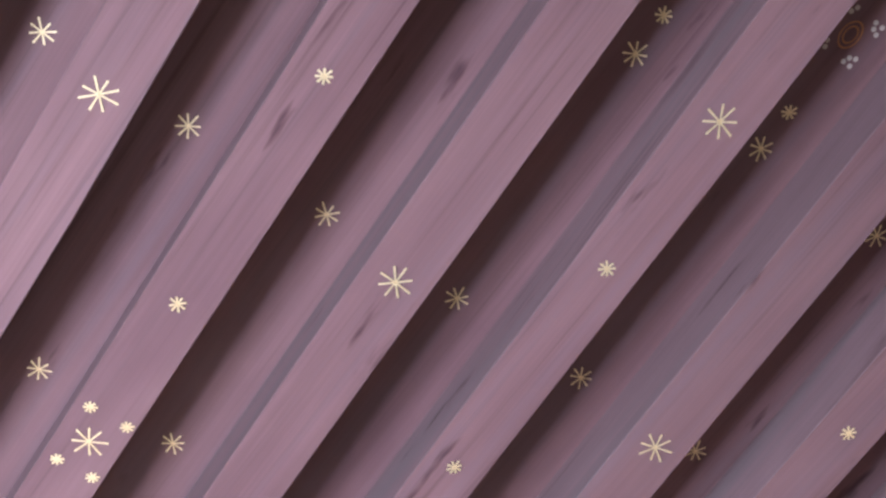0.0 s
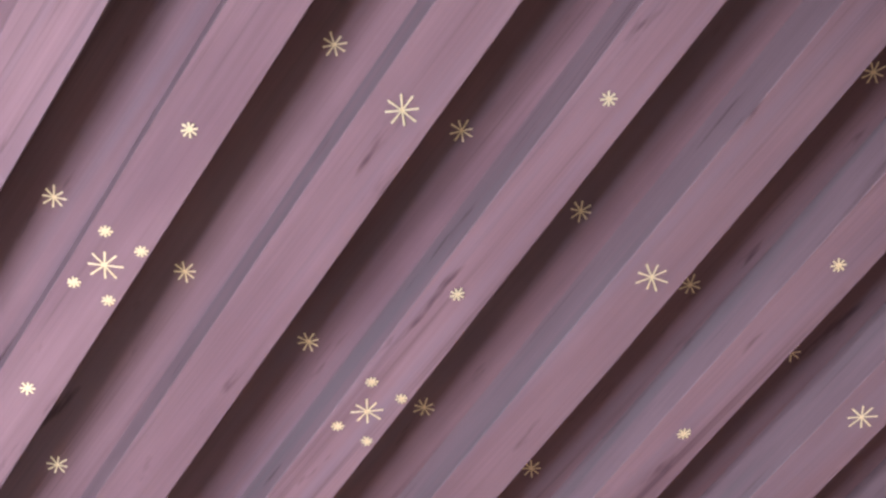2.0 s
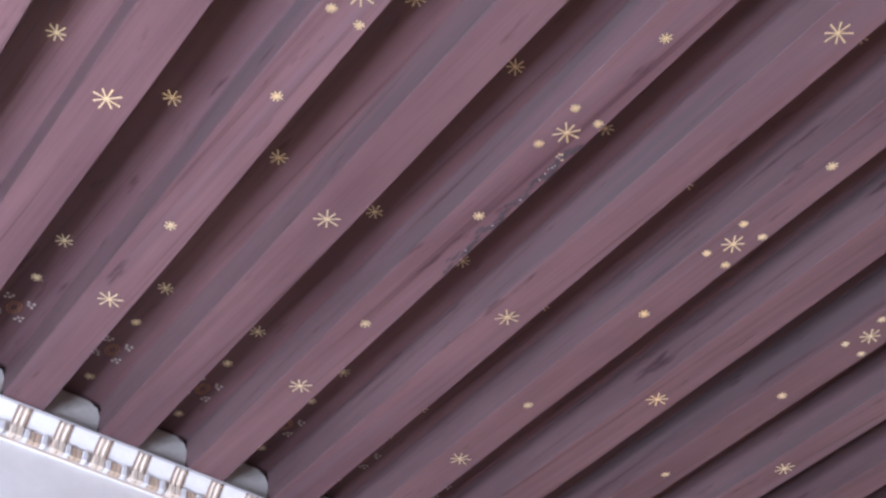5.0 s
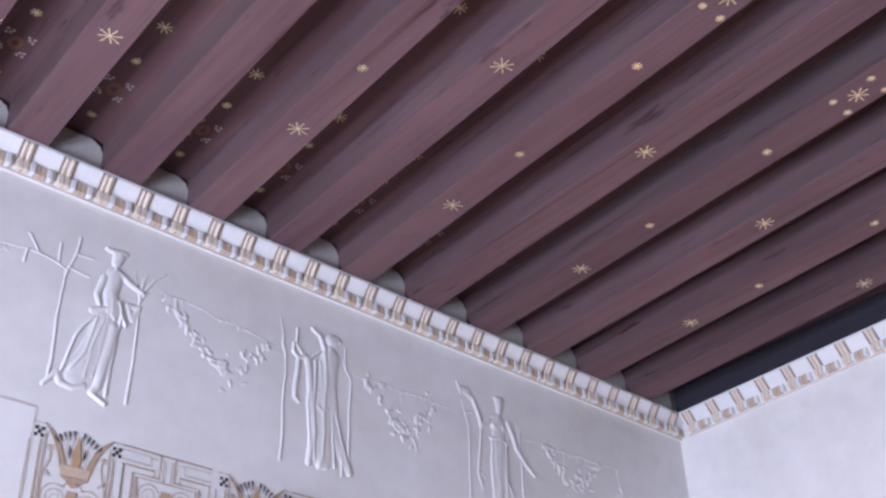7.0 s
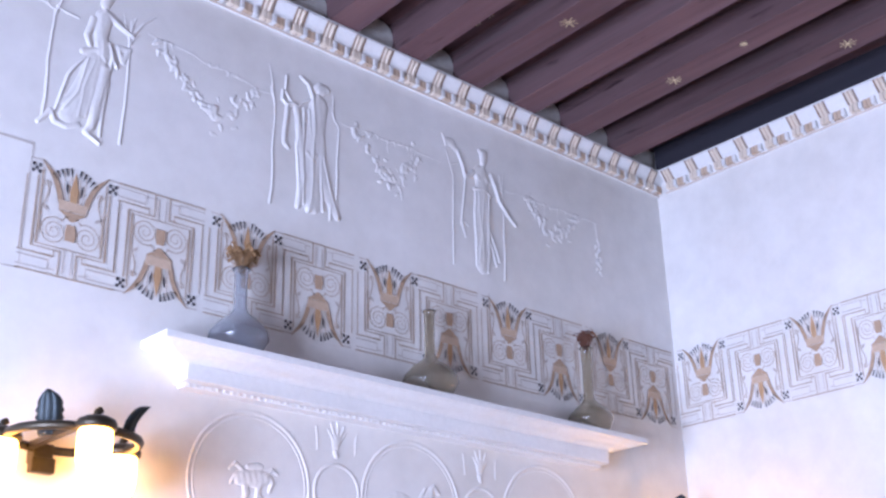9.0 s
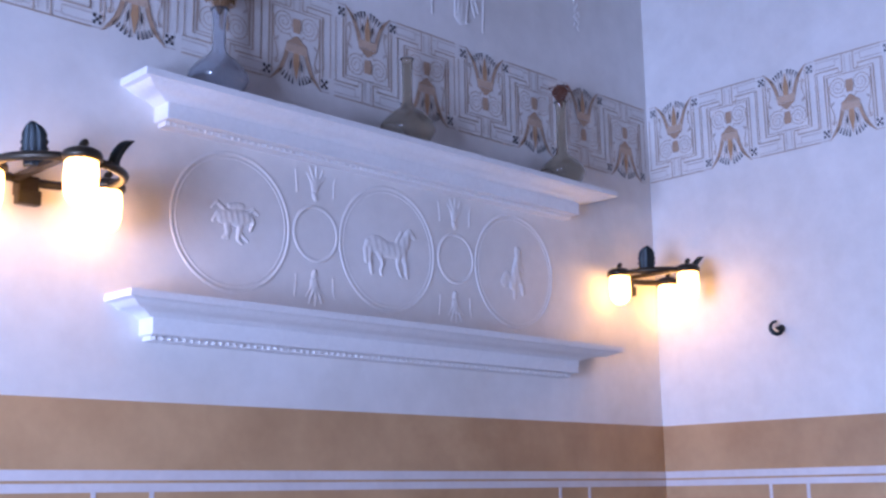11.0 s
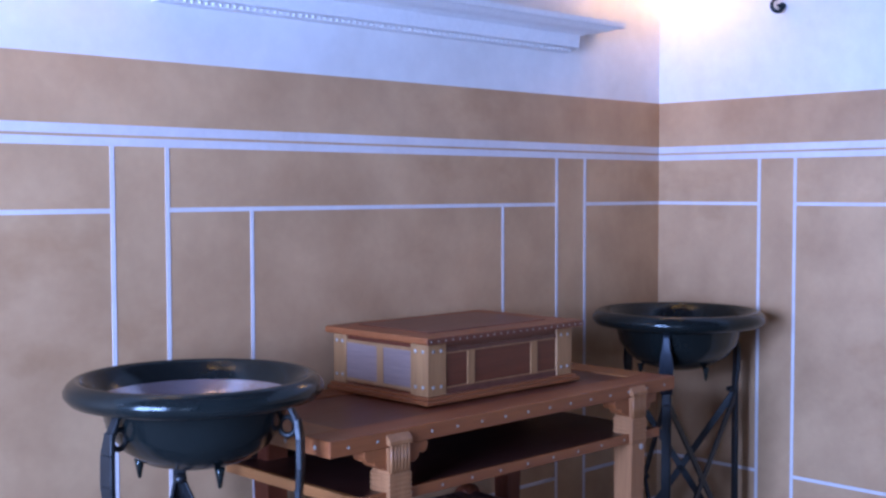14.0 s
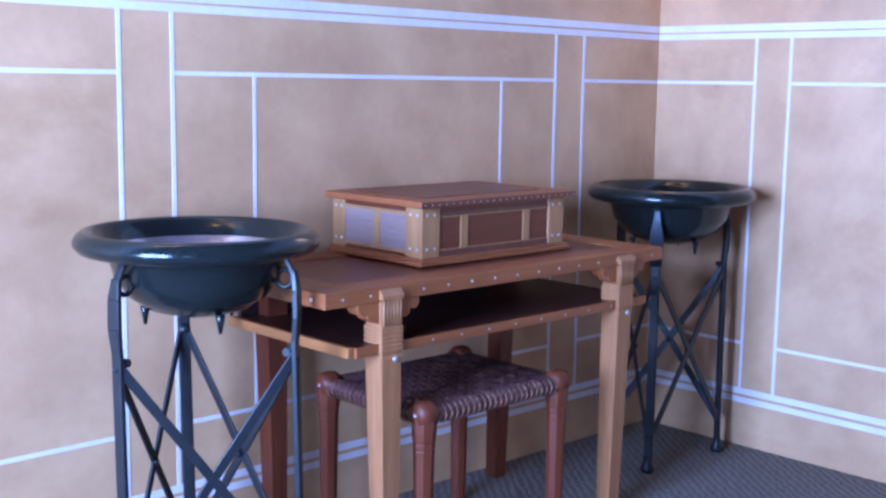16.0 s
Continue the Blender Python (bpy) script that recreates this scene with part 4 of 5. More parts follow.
def shelf(name, x0, x1, ztop, bx0, bx1, label):
    s = tagged(empty(name, on_a(0, 0)), label, "shelf")
    D, fz = 0.115, 0.016
    # board with hollow underside, returned at both ends
    n = 8
    prof = [(D, ztop), (D, ztop - fz), (D - 0.006, ztop - fz - 0.002)]
    for i in range(n + 1):
        t = i / n
        prof.append((0.052 + (D - 0.062) * (1 - t), ztop - fz - 0.003 - 0.0295 * (t + 0.10 * math.sin(2 * math.pi * t))))
    bm = bmesh.new()
    rings = []
    for out, z in prof:
        k = (out - 0.050) / (D - 0.050)
        xa = bx0 + (x0 - bx0) * max(0, k)
        xb = bx1 + (x1 - bx1) * max(0, k)
        rings.append([bm.verts.new((xa, z, -0.004)), bm.verts.new((xa, z, out)), bm.verts.new((xb, z, out)), bm.verts.new((xb, z, -0.004))])
    for a, b in zip(rings[:-1], rings[1:]):
        for j in range(3):
            bm.faces.new((a[j], a[j + 1], b[j + 1], b[j]))
    bm.faces.new(rings[0][::-1])
    bm.faces.new(rings[-1])
    bmesh.ops.recalc_face_normals(bm, faces=bm.faces[:])
    part("shelf_board", bm, WHITE, s)
    zb = ztop - 0.050
    part("fascia", boxed(bx0, bx1, zb - 0.036, zb + 0.002, -0.004, 0.058, 0.002), WHITE, s)
    part("fillet", boxed(bx0 + 0.01, bx1 - 0.01, zb - 0.047, zb - 0.036, -0.004, 0.034, 0.002), WHITE, s)
    bead = None
    k = 0
    x = bx0 + 0.02
    while x < bx1 - 0.015:
        if bead is None:
            bm = bmesh.new()
            bmesh.ops.create_icosphere(bm, subdivisions=1, radius=0.0044)
            bead = part("bead", bm, STUCCO, s, "", True)
            bead.matrix_basis = Matrix.Translation((x, zb - 0.0415, 0.0345))
        else:
            again(bead, s, Matrix.Translation((x, zb - 0.0415, 0.0345)))
        x += 0.0195
    return s


shelf("wall_shelf", -2.045, -0.342, 2.289, -1.955, -0.472, "white moulded wall shelf with beaded edge holding glass vases")
shelf("wall_shelf", -2.062, -0.342, 1.788, -1.975, -0.502, "white moulded wall shelf with beaded edge under the medallions")
panel = tagged(empty("medallion_panel", on_a(0, 2.001)), "white stucco panel of linked round medallions between shelves", "wall relief")


def ring_bm(R, r):
    bm = bmesh.new()
    segs, k = 72, 7
    rows = []
    for j in range(k):
        a = math.pi * j / (k - 1)
        rr, zz = R + r * math.cos(a), r * 0.62 * math.sin(a) - 0.0006
        rows.append([bm.verts.new((rr * math.cos(2 * math.pi * i / segs), rr * math.sin(2 * math.pi * i / segs), zz)) for i in range(segs)])
    for a, b in zip(rows[:-1], rows[1:]):
        for i in range(segs):
            j = (i + 1) % segs
            bm.faces.new((a[i], a[j], b[j], b[i]))
    bmesh.ops.recalc_face_normals(bm, faces=bm.faces[:])
    return bm


big = small = None
for cx in (-1.733, -1.227, -0.718):
    m = Matrix.Translation((cx, 0, 0))
    if big is None:
        big = part("ring", ring_bm(0.170, 0.0050), STUCCO, panel, "", True)
        big.matrix_basis = m
        big2 = part("inner_ring", ring_bm(0.158, 0.0030), STUCCO, panel, "", True)
        big2.matrix_basis = m
    else:
        again(big, panel, m)
        again(big2, panel, m)
for cx in (-1.477, -0.969):
    m = Matrix.Translation((cx, 0.006, 0))
    if small is None:
        small = part("ring", ring_bm(0.070, 0.0050), STUCCO, panel, "", True)
        small.matrix_basis = m
    else:
        again(small, panel, m)


def palmette():
    c = []
    for a, l, r in ((0, 0.070, 0.0065), (0.34, 0.066, 0.006), (-0.34, 0.066, 0.006), (0.70, 0.052, 0.0052), (-0.70, 0.052, 0.0052)):
        b = a * 1.5
        p1 = (0.010 * math.sin(a), 0.004 + 0.012 * math.cos(a))
        p2 = (l * 0.55 * math.sin(a * 0.55), l * 0.6)
        p3 = (l * 0.62 * math.sin(b), 0.010 + l * math.cos(a * 0.5))
        c += limb([(*p1, r * 0.45), (*p2, r * 0.8), (*p3, r * 0.4)], 0.0042)
    for s in (-1, 1):
        c += limb([(s * 0.060, 0.002, 0.0028), (s * 0.058, 0.040, 0.0034), (s * 0.064, 0.062, 0.0024)], 0.0034)
    return c + [(0, -0.004, 0.008, 0, 0.004, 0.009, 0.005)]


pal = relief("palmette", palmette(), Matrix.Translation((-1.479, 0.104, 0)), panel, res=0.002)
for cx, sgn in ((-1.479, -1), (-0.971, 1), (-0.973, -1)):
    again(pal, panel, Matrix.Translation((cx, 0.104 * sgn - (0.0 if sgn > 0 else -0.004), 0)) @ Matrix.Diagonal((1, sgn, 1, 1)))


def motif(which):
    h = 0.0052
    if which == 0:
        c = limb([(-0.050, 0.012, 0.020), (0.000, 0.020, 0.028), (0.042, 0.026, 0.022)], h) + limb([(0.050, 0.030, 0.014), (0.064, 0.012, 0.010), (0.060, -0.012, 0.008)], h * 0.8)
        c += limb([(-0.024, 0.000, 0.014), (-0.030, -0.040, 0.009)], h * 0.7) + limb([(0.020, 0.004, 0.012), (0.010, -0.045, 0.008), (0.022, -0.058, 0.006)], h * 0.7) + limb([(-0.060, 0.020, 0.010), (-0.080, -0.005, 0.006)], h * 0.6)
        for sx in (-1, 1):
            c += limb([(sx * 0.030, 0.030, 0.008), (sx * 0.062, 0.056, 0.007), (sx * 0.078, 0.040, 0.005)], h * 0.7) + limb([(sx * 0.02, -0.02, 0.009), (sx * 0.045, -0.048, 0.006)], h * 0.6)
        return c + limb([(-0.020, 0.050, 0.010), (0.020, 0.056, 0.012)], h * 0.6)
    if which == 1:
        c = limb([(-0.058, 0.010, 0.026), (-0.010, 0.002, 0.023), (0.036, 0.008, 0.025)], h) + limb([(0.046, 0.022, 0.021), (0.060, 0.056, 0.014), (0.068, 0.064, 0.010), (0.084, 0.046, 0.007)], h * 0.95)
        for x, k in ((-0.074, -0.004), (-0.046, 0.012), (0.030, -0.004), (0.050, 0.006)):
            c += limb([(x, -0.002, 0.013), (x + k, -0.036, 0.0072), (x + k * 0.5, -0.060, 0.0056), (x + k * 0.5 + 0.006, -0.070, 0.0050)], h * 0.8)
        c += limb([(0.036, 0.060, 0.005), (0.024, 0.030, 0.006)], h * 0.7)
        return c + limb([(-0.080, 0.016, 0.010), (-0.094, -0.010, 0.010), (-0.090, -0.042, 0.006)], h * 0.7)
    c = limb([(0.004, 0.066, 0.014), (0.002, 0.060, 0.013)], h) + limb([(0.004, 0.040, 0.016), (0.000, -0.010, 0.019), (-0.024, -0.034, 0.018)], h)
    c += limb([(0.000, 0.000, 0.014), (0.024, -0.034, 0.012), (0.022, -0.064, 0.008)], h * 0.7) + limb([(-0.040, -0.016, 0.018), (-0.062, -0.040, 0.014)], h * 0.6)
    return c + limb([(-0.012, -0.046, 0.010), (-0.016, -0.076, 0.006)], h * 0.5) + limb([(0.010, 0.040, 0.007), (0.028, 0.012, 0.006)], h * 0.6)


for i, cx in enumerate((-1.733, -1.227, -0.718)):
    relief("medallion_motif", motif(i), Matrix.Translation((cx + 0.008, -0.004, 0)) @ Matrix.Diagonal((0.82, 0.82, 1, 1) if i == 0 else (1, 1, 1, 1)), panel, res=0.002)

# ---- bronze wall lamps with three lit glass cups ----
BRONZE = surface("aged_bronze", (0.030, 0.026, 0.020), (0.085, 0.068, 0.045), 0.42, metal=0.75, big=20, fine=120, relief=0.2)
GREENBR = surface("green_bronze", (0.018, 0.026, 0.030), (0.040, 0.052, 0.056), 0.45, metal=0.6, big=20, fine=120, relief=0.2)
m, nt, b = nodes_of("lit_glass")
b.inputs["Base Color"].default_value = (0.9, 0.85, 0.75, 1)
b.inputs["Roughness"].default_value = 0.3
b.inputs["Emission Color"].default_value = (1.0, 0.50, 0.10, 1)
b.inputs["Emission Strength"].default_value = 8.6
LITGLASS = m


def leaf_bm(h, w, bend):
    bm = bmesh.new()
    n, k = 12, 9
    rows = []
    for i in range(n + 1):
        t = i / n
        ww = w / 2 * (0.62 + 0.55 * math.sin(math.pi * min(1, t * 0.75 + 0.12))) * (1 if t < 0.78 else math.sqrt(max(0.02, 1 - ((t - 0.78) / 0.23) ** 2)))
        row = []
        for j in range(k):
            s = j / (k - 1) * 2 - 1
            edge = 1 + 0.09 * math.sin(t * 34) * abs(s)
            row.append(bm.verts.new((s * ww * edge, -bend * t * t - 0.010 * (1 - s * s) - 0.003 * math.cos(s * 9), h * t)))
        rows.append(row)
    for a, b2 in zip(rows[:-1], rows[1:]):
        for j in range(k - 1):
            bm.faces.new((a[j], a[j + 1], b2[j + 1], b2[j])).smooth = True
    g = bmesh.ops.extrude_face_region(bm, geom=bm.faces[:])
    for v in g["geom"]:
        if isinstance(v, bmesh.types.BMVert):
            v.co.y += 0.005
    bmesh.ops.recalc_face_normals(bm, faces=bm.faces[:])
    return bm


def wall_lamp(x, y, z):
    l = tagged(empty("wall_lamp", Matrix.Translation((x, y, z))), "dark bronze wall lamp with three lit frosted cups", "wall lamp", "wall lamps")
    bm = bmesh.new()
    R = 0.115
    tube(bm, [(0.016 + R * 1.14 * math.cos(a), R * math.sin(a), 0) for a in [2 * math.pi * i / 40 for i in range(40)]], 0.0095, 8, closed=True, squash=1.0)
    part("ring", bm, BRONZE, l)
    bm = bmesh.new()
    box(bm, -0.022, 0.022, R - 0.014, -y + 0.001, -0.030, 0.010, 0.004)
    box(bm, -0.026, 0.026, R - 0.020, R + 0.004, -0.052, -0.020, 0.004)
    part("bracket", bm, BRONZE, l)
    lf = part("leaf", leaf_bm(0.090, 0.046, 0.012), GREENBR, l)
    lf.matrix_basis = Matrix.Translation((-0.042, 0.0, 0.000)) @ Matrix.Rotation(radians(-44), 4, "Z")
    part("leaf_bar", bar(bmesh.new(), (-0.03, -0.105, 0.0), (-0.03, 0.105, 0.0), 0.016, 0.012), BRONZE, l)
    for cx, cy in ((-0.108, 0.062), (0.152, 0.057), (0.0, -0.124)):
        bm = bmesh.new()
        lathe(bm, [(0.0, 0.016), (0.024, 0.014), (0.036, 0.008), (0.040, 0.0), (0.040, -0.009), (0.034, -0.011), (0.0, -0.011)], 28)
        cap = part("cap", bm, BRONZE, l, "", True, None)
        cap.matrix_basis = Matrix.Translation((cx, cy, 0.004))
        bm = bmesh.new()
        lathe(bm, [(0.0, -0.011), (0.030, -0.011), (0.0325, -0.014), (0.034, -0.040), (0.033, -0.070), (0.028, -0.088), (0.016, -0.099), (0.0, -0.102)], 28)
        g = part("glass_cup", bm, LITGLASS, l, "glowing frosted glass cup", True)
        g.matrix_basis = Matrix.Translation((cx, cy, 0.004))
        bm = bmesh.new()
        tube(bm, curve2([(0, 0, 0.012), (0.0, 0, 0.024), (0.008, 0, 0.030)], 4), 0.0075, 8)
        k = part("finial", bm, BRONZE, l)
        k.matrix_basis = Matrix.Translation((cx, cy, 0.004))
    q = part("curled_leaf", leaf_bm(0.056, 0.030, 0.030), GREENBR, l)
    q.matrix_basis = Matrix.Translation((0.089, -0.083, 0.006)) @ Matrix.Rotation(radians(50), 4, "Z")
    return l


wall_lamp(-2.262, -0.135, 2.004)
wall_lamp(-0.190, -0.135, 2.030)

# ---- glass vases with dried flowers on the upper shelf ----


def glass(name, color, rough=0.05):
    m, nt, b = nodes_of(name)
    b.inputs["Base Color"].default_value = (*color, 1)
    b.inputs["Roughness"].default_value = rough
    b.inputs["Transmission Weight"].default_value = 0.96
    b.inputs["IOR"].default_value = 1.33
    return m


MILK = glass("milky_blue_glass", (0.80, 0.84, 0.90), 0.16)
SMOKE = glass("smoky_glass", (0.74, 0.70, 0.62), 0.04)
STALK = surface("dried_flower", (0.15, 0.075, 0.032), (0.32, 0.18, 0.08), 0.85, big=60, fine=300)
DARKRED = surface("dark_dried_flower", (0.10, 0.035, 0.025), (0.22, 0.09, 0.05), 0.85, big=60, fine=300)
SHELF_TOP = 2.289


def vase(x, y, R, h, neck, mat, label, flowers=None, seed=0):
    v = tagged(empty("vase", Matrix.Translation((x, y, SHELF_TOP))), label, "vase", "vases on the shelf")
    bm = bmesh.new()
    b = R * 1.30
    prof = [(0, 0.002), (R * 0.5, 0.0), (R * 0.82, 0.012), (R, b * 0.36), (R * 0.94, b * 0.56), (R * 0.62, b * 0.84), (neck * 1.5, b * 1.0), (neck, b * 1.16), (neck * 0.96, h * 0.8), (neck * 1.05, h - 0.008), (neck * 1.35, h)]
    inner = [(r - 0.003, z + 0.002 if z < 0.02 else z) for r, z in reversed(prof[1:])]
    lathe(bm, prof + [(max(0.001, r), z) for r, z in inner] + [(0, 0.006)], 40)
    part("glass_body", bm, mat, v, "", True)
    if flowers:
        rnd = random.Random(seed)
        fm, n, fr, top = flowers
        bm = bmesh.new()
        for i in range(n):
            a = rnd.uniform(0, 6.28)
            t = math.sqrt(rnd.random())
            e = Vector((fr * t * math.cos(a), fr * t * math.sin(a), top + rnd.uniform(-0.5, 0.25) * fr))
            s = Vector((0, 0, h * 0.93))
            bar(bm, s, s.lerp(e, 0.9), 0.0018)
            for j in range(5):
                d = Vector((rnd.gauss(0, 1), rnd.gauss(0, 1), rnd.gauss(0.6, 1))).normalized() * fr * rnd.uniform(0.22, 0.42)
                w = d.cross(Vector((0.3, 0.5, 0.8))).normalized() * fr * 0.12
                p = [bm.verts.new(e - w * 0.4), bm.verts.new(e + d * 0.5 - w), bm.verts.new(e + d), bm.verts.new(e + d * 0.5 + w)]
                bm.faces.new(p)
        part("dried_flower", bm, fm, v)
    return v


vase(-1.822, -0.058, 0.074, 0.215, 0.017, MILK, "milky blue glass bottle vase with dried flower heads", (STALK, 46, 0.036, 0.262), 2)
vase(-1.206, -0.058, 0.078, 0.245, 0.015, SMOKE, "empty smoky glass bottle vase with a long neck")
vase(-0.545, -0.058, 0.072, 0.270, 0.017, SMOKE, "smoky glass bottle vase with a dark dried bloom", (DARKRED, 40, 0.030, 0.312), 5)

# ---- small curled hook on the side wall ----
bm = bmesh.new()
tube(bm, [(0.0, 0.024 * math.sin(a), 0.024 * math.cos(a)) for a in [0.9 + i * 0.26 for i in range(20)]], [0.0045 + 0.0035 * math.sin(math.pi * i / 19) for i in range(20)], 8)
bm2 = bmesh.new()
lathe(bm2, [(0, 0), (0.012, 0), (0.012, 0.004), (0.005, 0.008), (0.004, 0.030), (0, 0.030)], 16, m=Matrix.Rotation(radians(-90), 4, "Y"))
h = tagged(empty("wall_hook", Matrix.Translation((-0.001, -0.466, 1.838))), "small dark curled iron hook on the white wall", "hook")
k = part("curl", bm, GREENBR, h)
k.matrix_basis = Matrix.Translation((-0.030, 0, 0)) @ Matrix.Rotation(radians(52), 4, "Z") @ Matrix.Rotation(radians(55), 4, "X") @ Matrix.Scale(0.82, 4)
part("stem", bm2, GREENBR, h)

# ---- furniture ----


def wood(name, dark, light, axis, rough=0.38):
    st = [9.0, 9.0, 9.0]
    st[axis] = 0.6
    m = surface(name, dark, light, rough, big=4.5, fine=22, stretch=tuple(st), relief=0.08, spots=0.5)
    m.node_tree.nodes["Principled BSDF"].inputs["Specular IOR Level"].default_value = 0.6
    return m


OAK_X = wood("honey_wood_x", (0.195, 0.051, 0.012), (0.335, 0.110, 0.027), 0, 0.46)
OAK_Y = wood("honey_wood_y", (0.250, 0.087, 0.019), (0.410, 0.171, 0.044), 1, 0.46)
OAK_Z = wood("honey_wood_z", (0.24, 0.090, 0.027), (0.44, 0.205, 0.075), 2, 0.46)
PALE_Z = wood("pale_oak", (0.25, 0.115, 0.038), (0.46, 0.245, 0.095), 2, 0.42)
MAHOG = wood("dark_red_wood", (0.075, 0.014, 0.005), (0.160, 0.039, 0.014), 0, 0.36)
# red wood with the under-desk shade put into its colour: shelf, then back
MAHOG_SHADE = wood("shaded_red_wood", (0.030, 0.009, 0.006), (0.066, 0.020, 0.012), 0, 0.36)
BACK_SHADE = wood("shaded_back_wood", (0.012, 0.006, 0.005), (0.028, 0.013, 0.010), 0, 0.5)
MAHOG_Z = wood("dark_red_wood_z", (0.075, 0.022, 0.015), (0.16, 0.055, 0.032), 2, 0.34)
# the box's west panels: red wood paled to carry the window's sheen
SHEEN_RED = wood("red_wood_with_sheen", (0.22, 0.145, 0.12), (0.32, 0.225, 0.19), 1, 0.45)
NAIL = surface("bright_metal_nail", (0.40, 0.36, 0.31), (0.56, 0.51, 0.45), 0.52, metal=0.7, big=40, fine=200, relief=0)
IRON = surface("blackened_bronze", (0.014, 0.018, 0.017), (0.025, 0.031, 0.028), 0.17, metal=0.5, big=7, fine=60, relief=0.02)
STEEL = surface("painted_iron", (0.010, 0.011, 0.012), (0.024, 0.026, 0.027), 0.42, metal=0.2, big=12, fine=90, relief=0.1)
PALEBR = surface("rubbed_bronze", (0.025, 0.03, 0.038), (0.06, 0.07, 0.085), 0.42, metal=0.5, big=30, fine=120)
# left bowl's lining: metal paled so its colour carries the bright reflection
BOWLIN = surface("bowl_inside_reflection", (0.40, 0.36, 0.37), (0.58, 0.53, 0.55), 0.20, metal=0.8, big=9, fine=80, relief=0.1)
LEATHER = surface("woven_red_leather", (0.075, 0.026, 0.026), (0.24, 0.10, 0.09), 0.45, big=12, fine=60, relief=0.2, vary=0.65)
PALELEATHER = surface("worn_tan_leather", (0.13, 0.055, 0.045), (0.33, 0.17, 0.13), 0.5, big=12, fine=60, relief=0.2, vary=0.5)
TICK = surface("pale_lashing", (0.11, 0.045, 0.028), (0.30, 0.145, 0.085), 0.55, big=30, fine=120, relief=0.1)
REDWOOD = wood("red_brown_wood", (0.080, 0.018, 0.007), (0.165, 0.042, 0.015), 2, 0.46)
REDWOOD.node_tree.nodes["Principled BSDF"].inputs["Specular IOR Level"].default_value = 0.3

nail_me = None


def nail(parent, x, y, z, d=(0, -1, 0), r=0.0048):
    global nail_me
    if nail_me is None:
        bm = bmesh.new()
        lathe(bm, [(0, 0.55), (0.5, 0.45), (0.85, 0.2), (1.0, 0.0), (1.0, -0.2)], 10)
        ob = mesh_ob("nail", bm, NAIL, None, "", True)
        nail_me = ob.data
    else:
        ob = new("nail", nail_me)
    q = Vector(d).to_track_quat("Z", "Y").to_matrix().to_4x4()
    ob.parent = parent
    ob.matrix_basis = Matrix.Translation((x, y, z)) @ q @ Matrix.Diagonal((r, r, r, 1))
    return ob


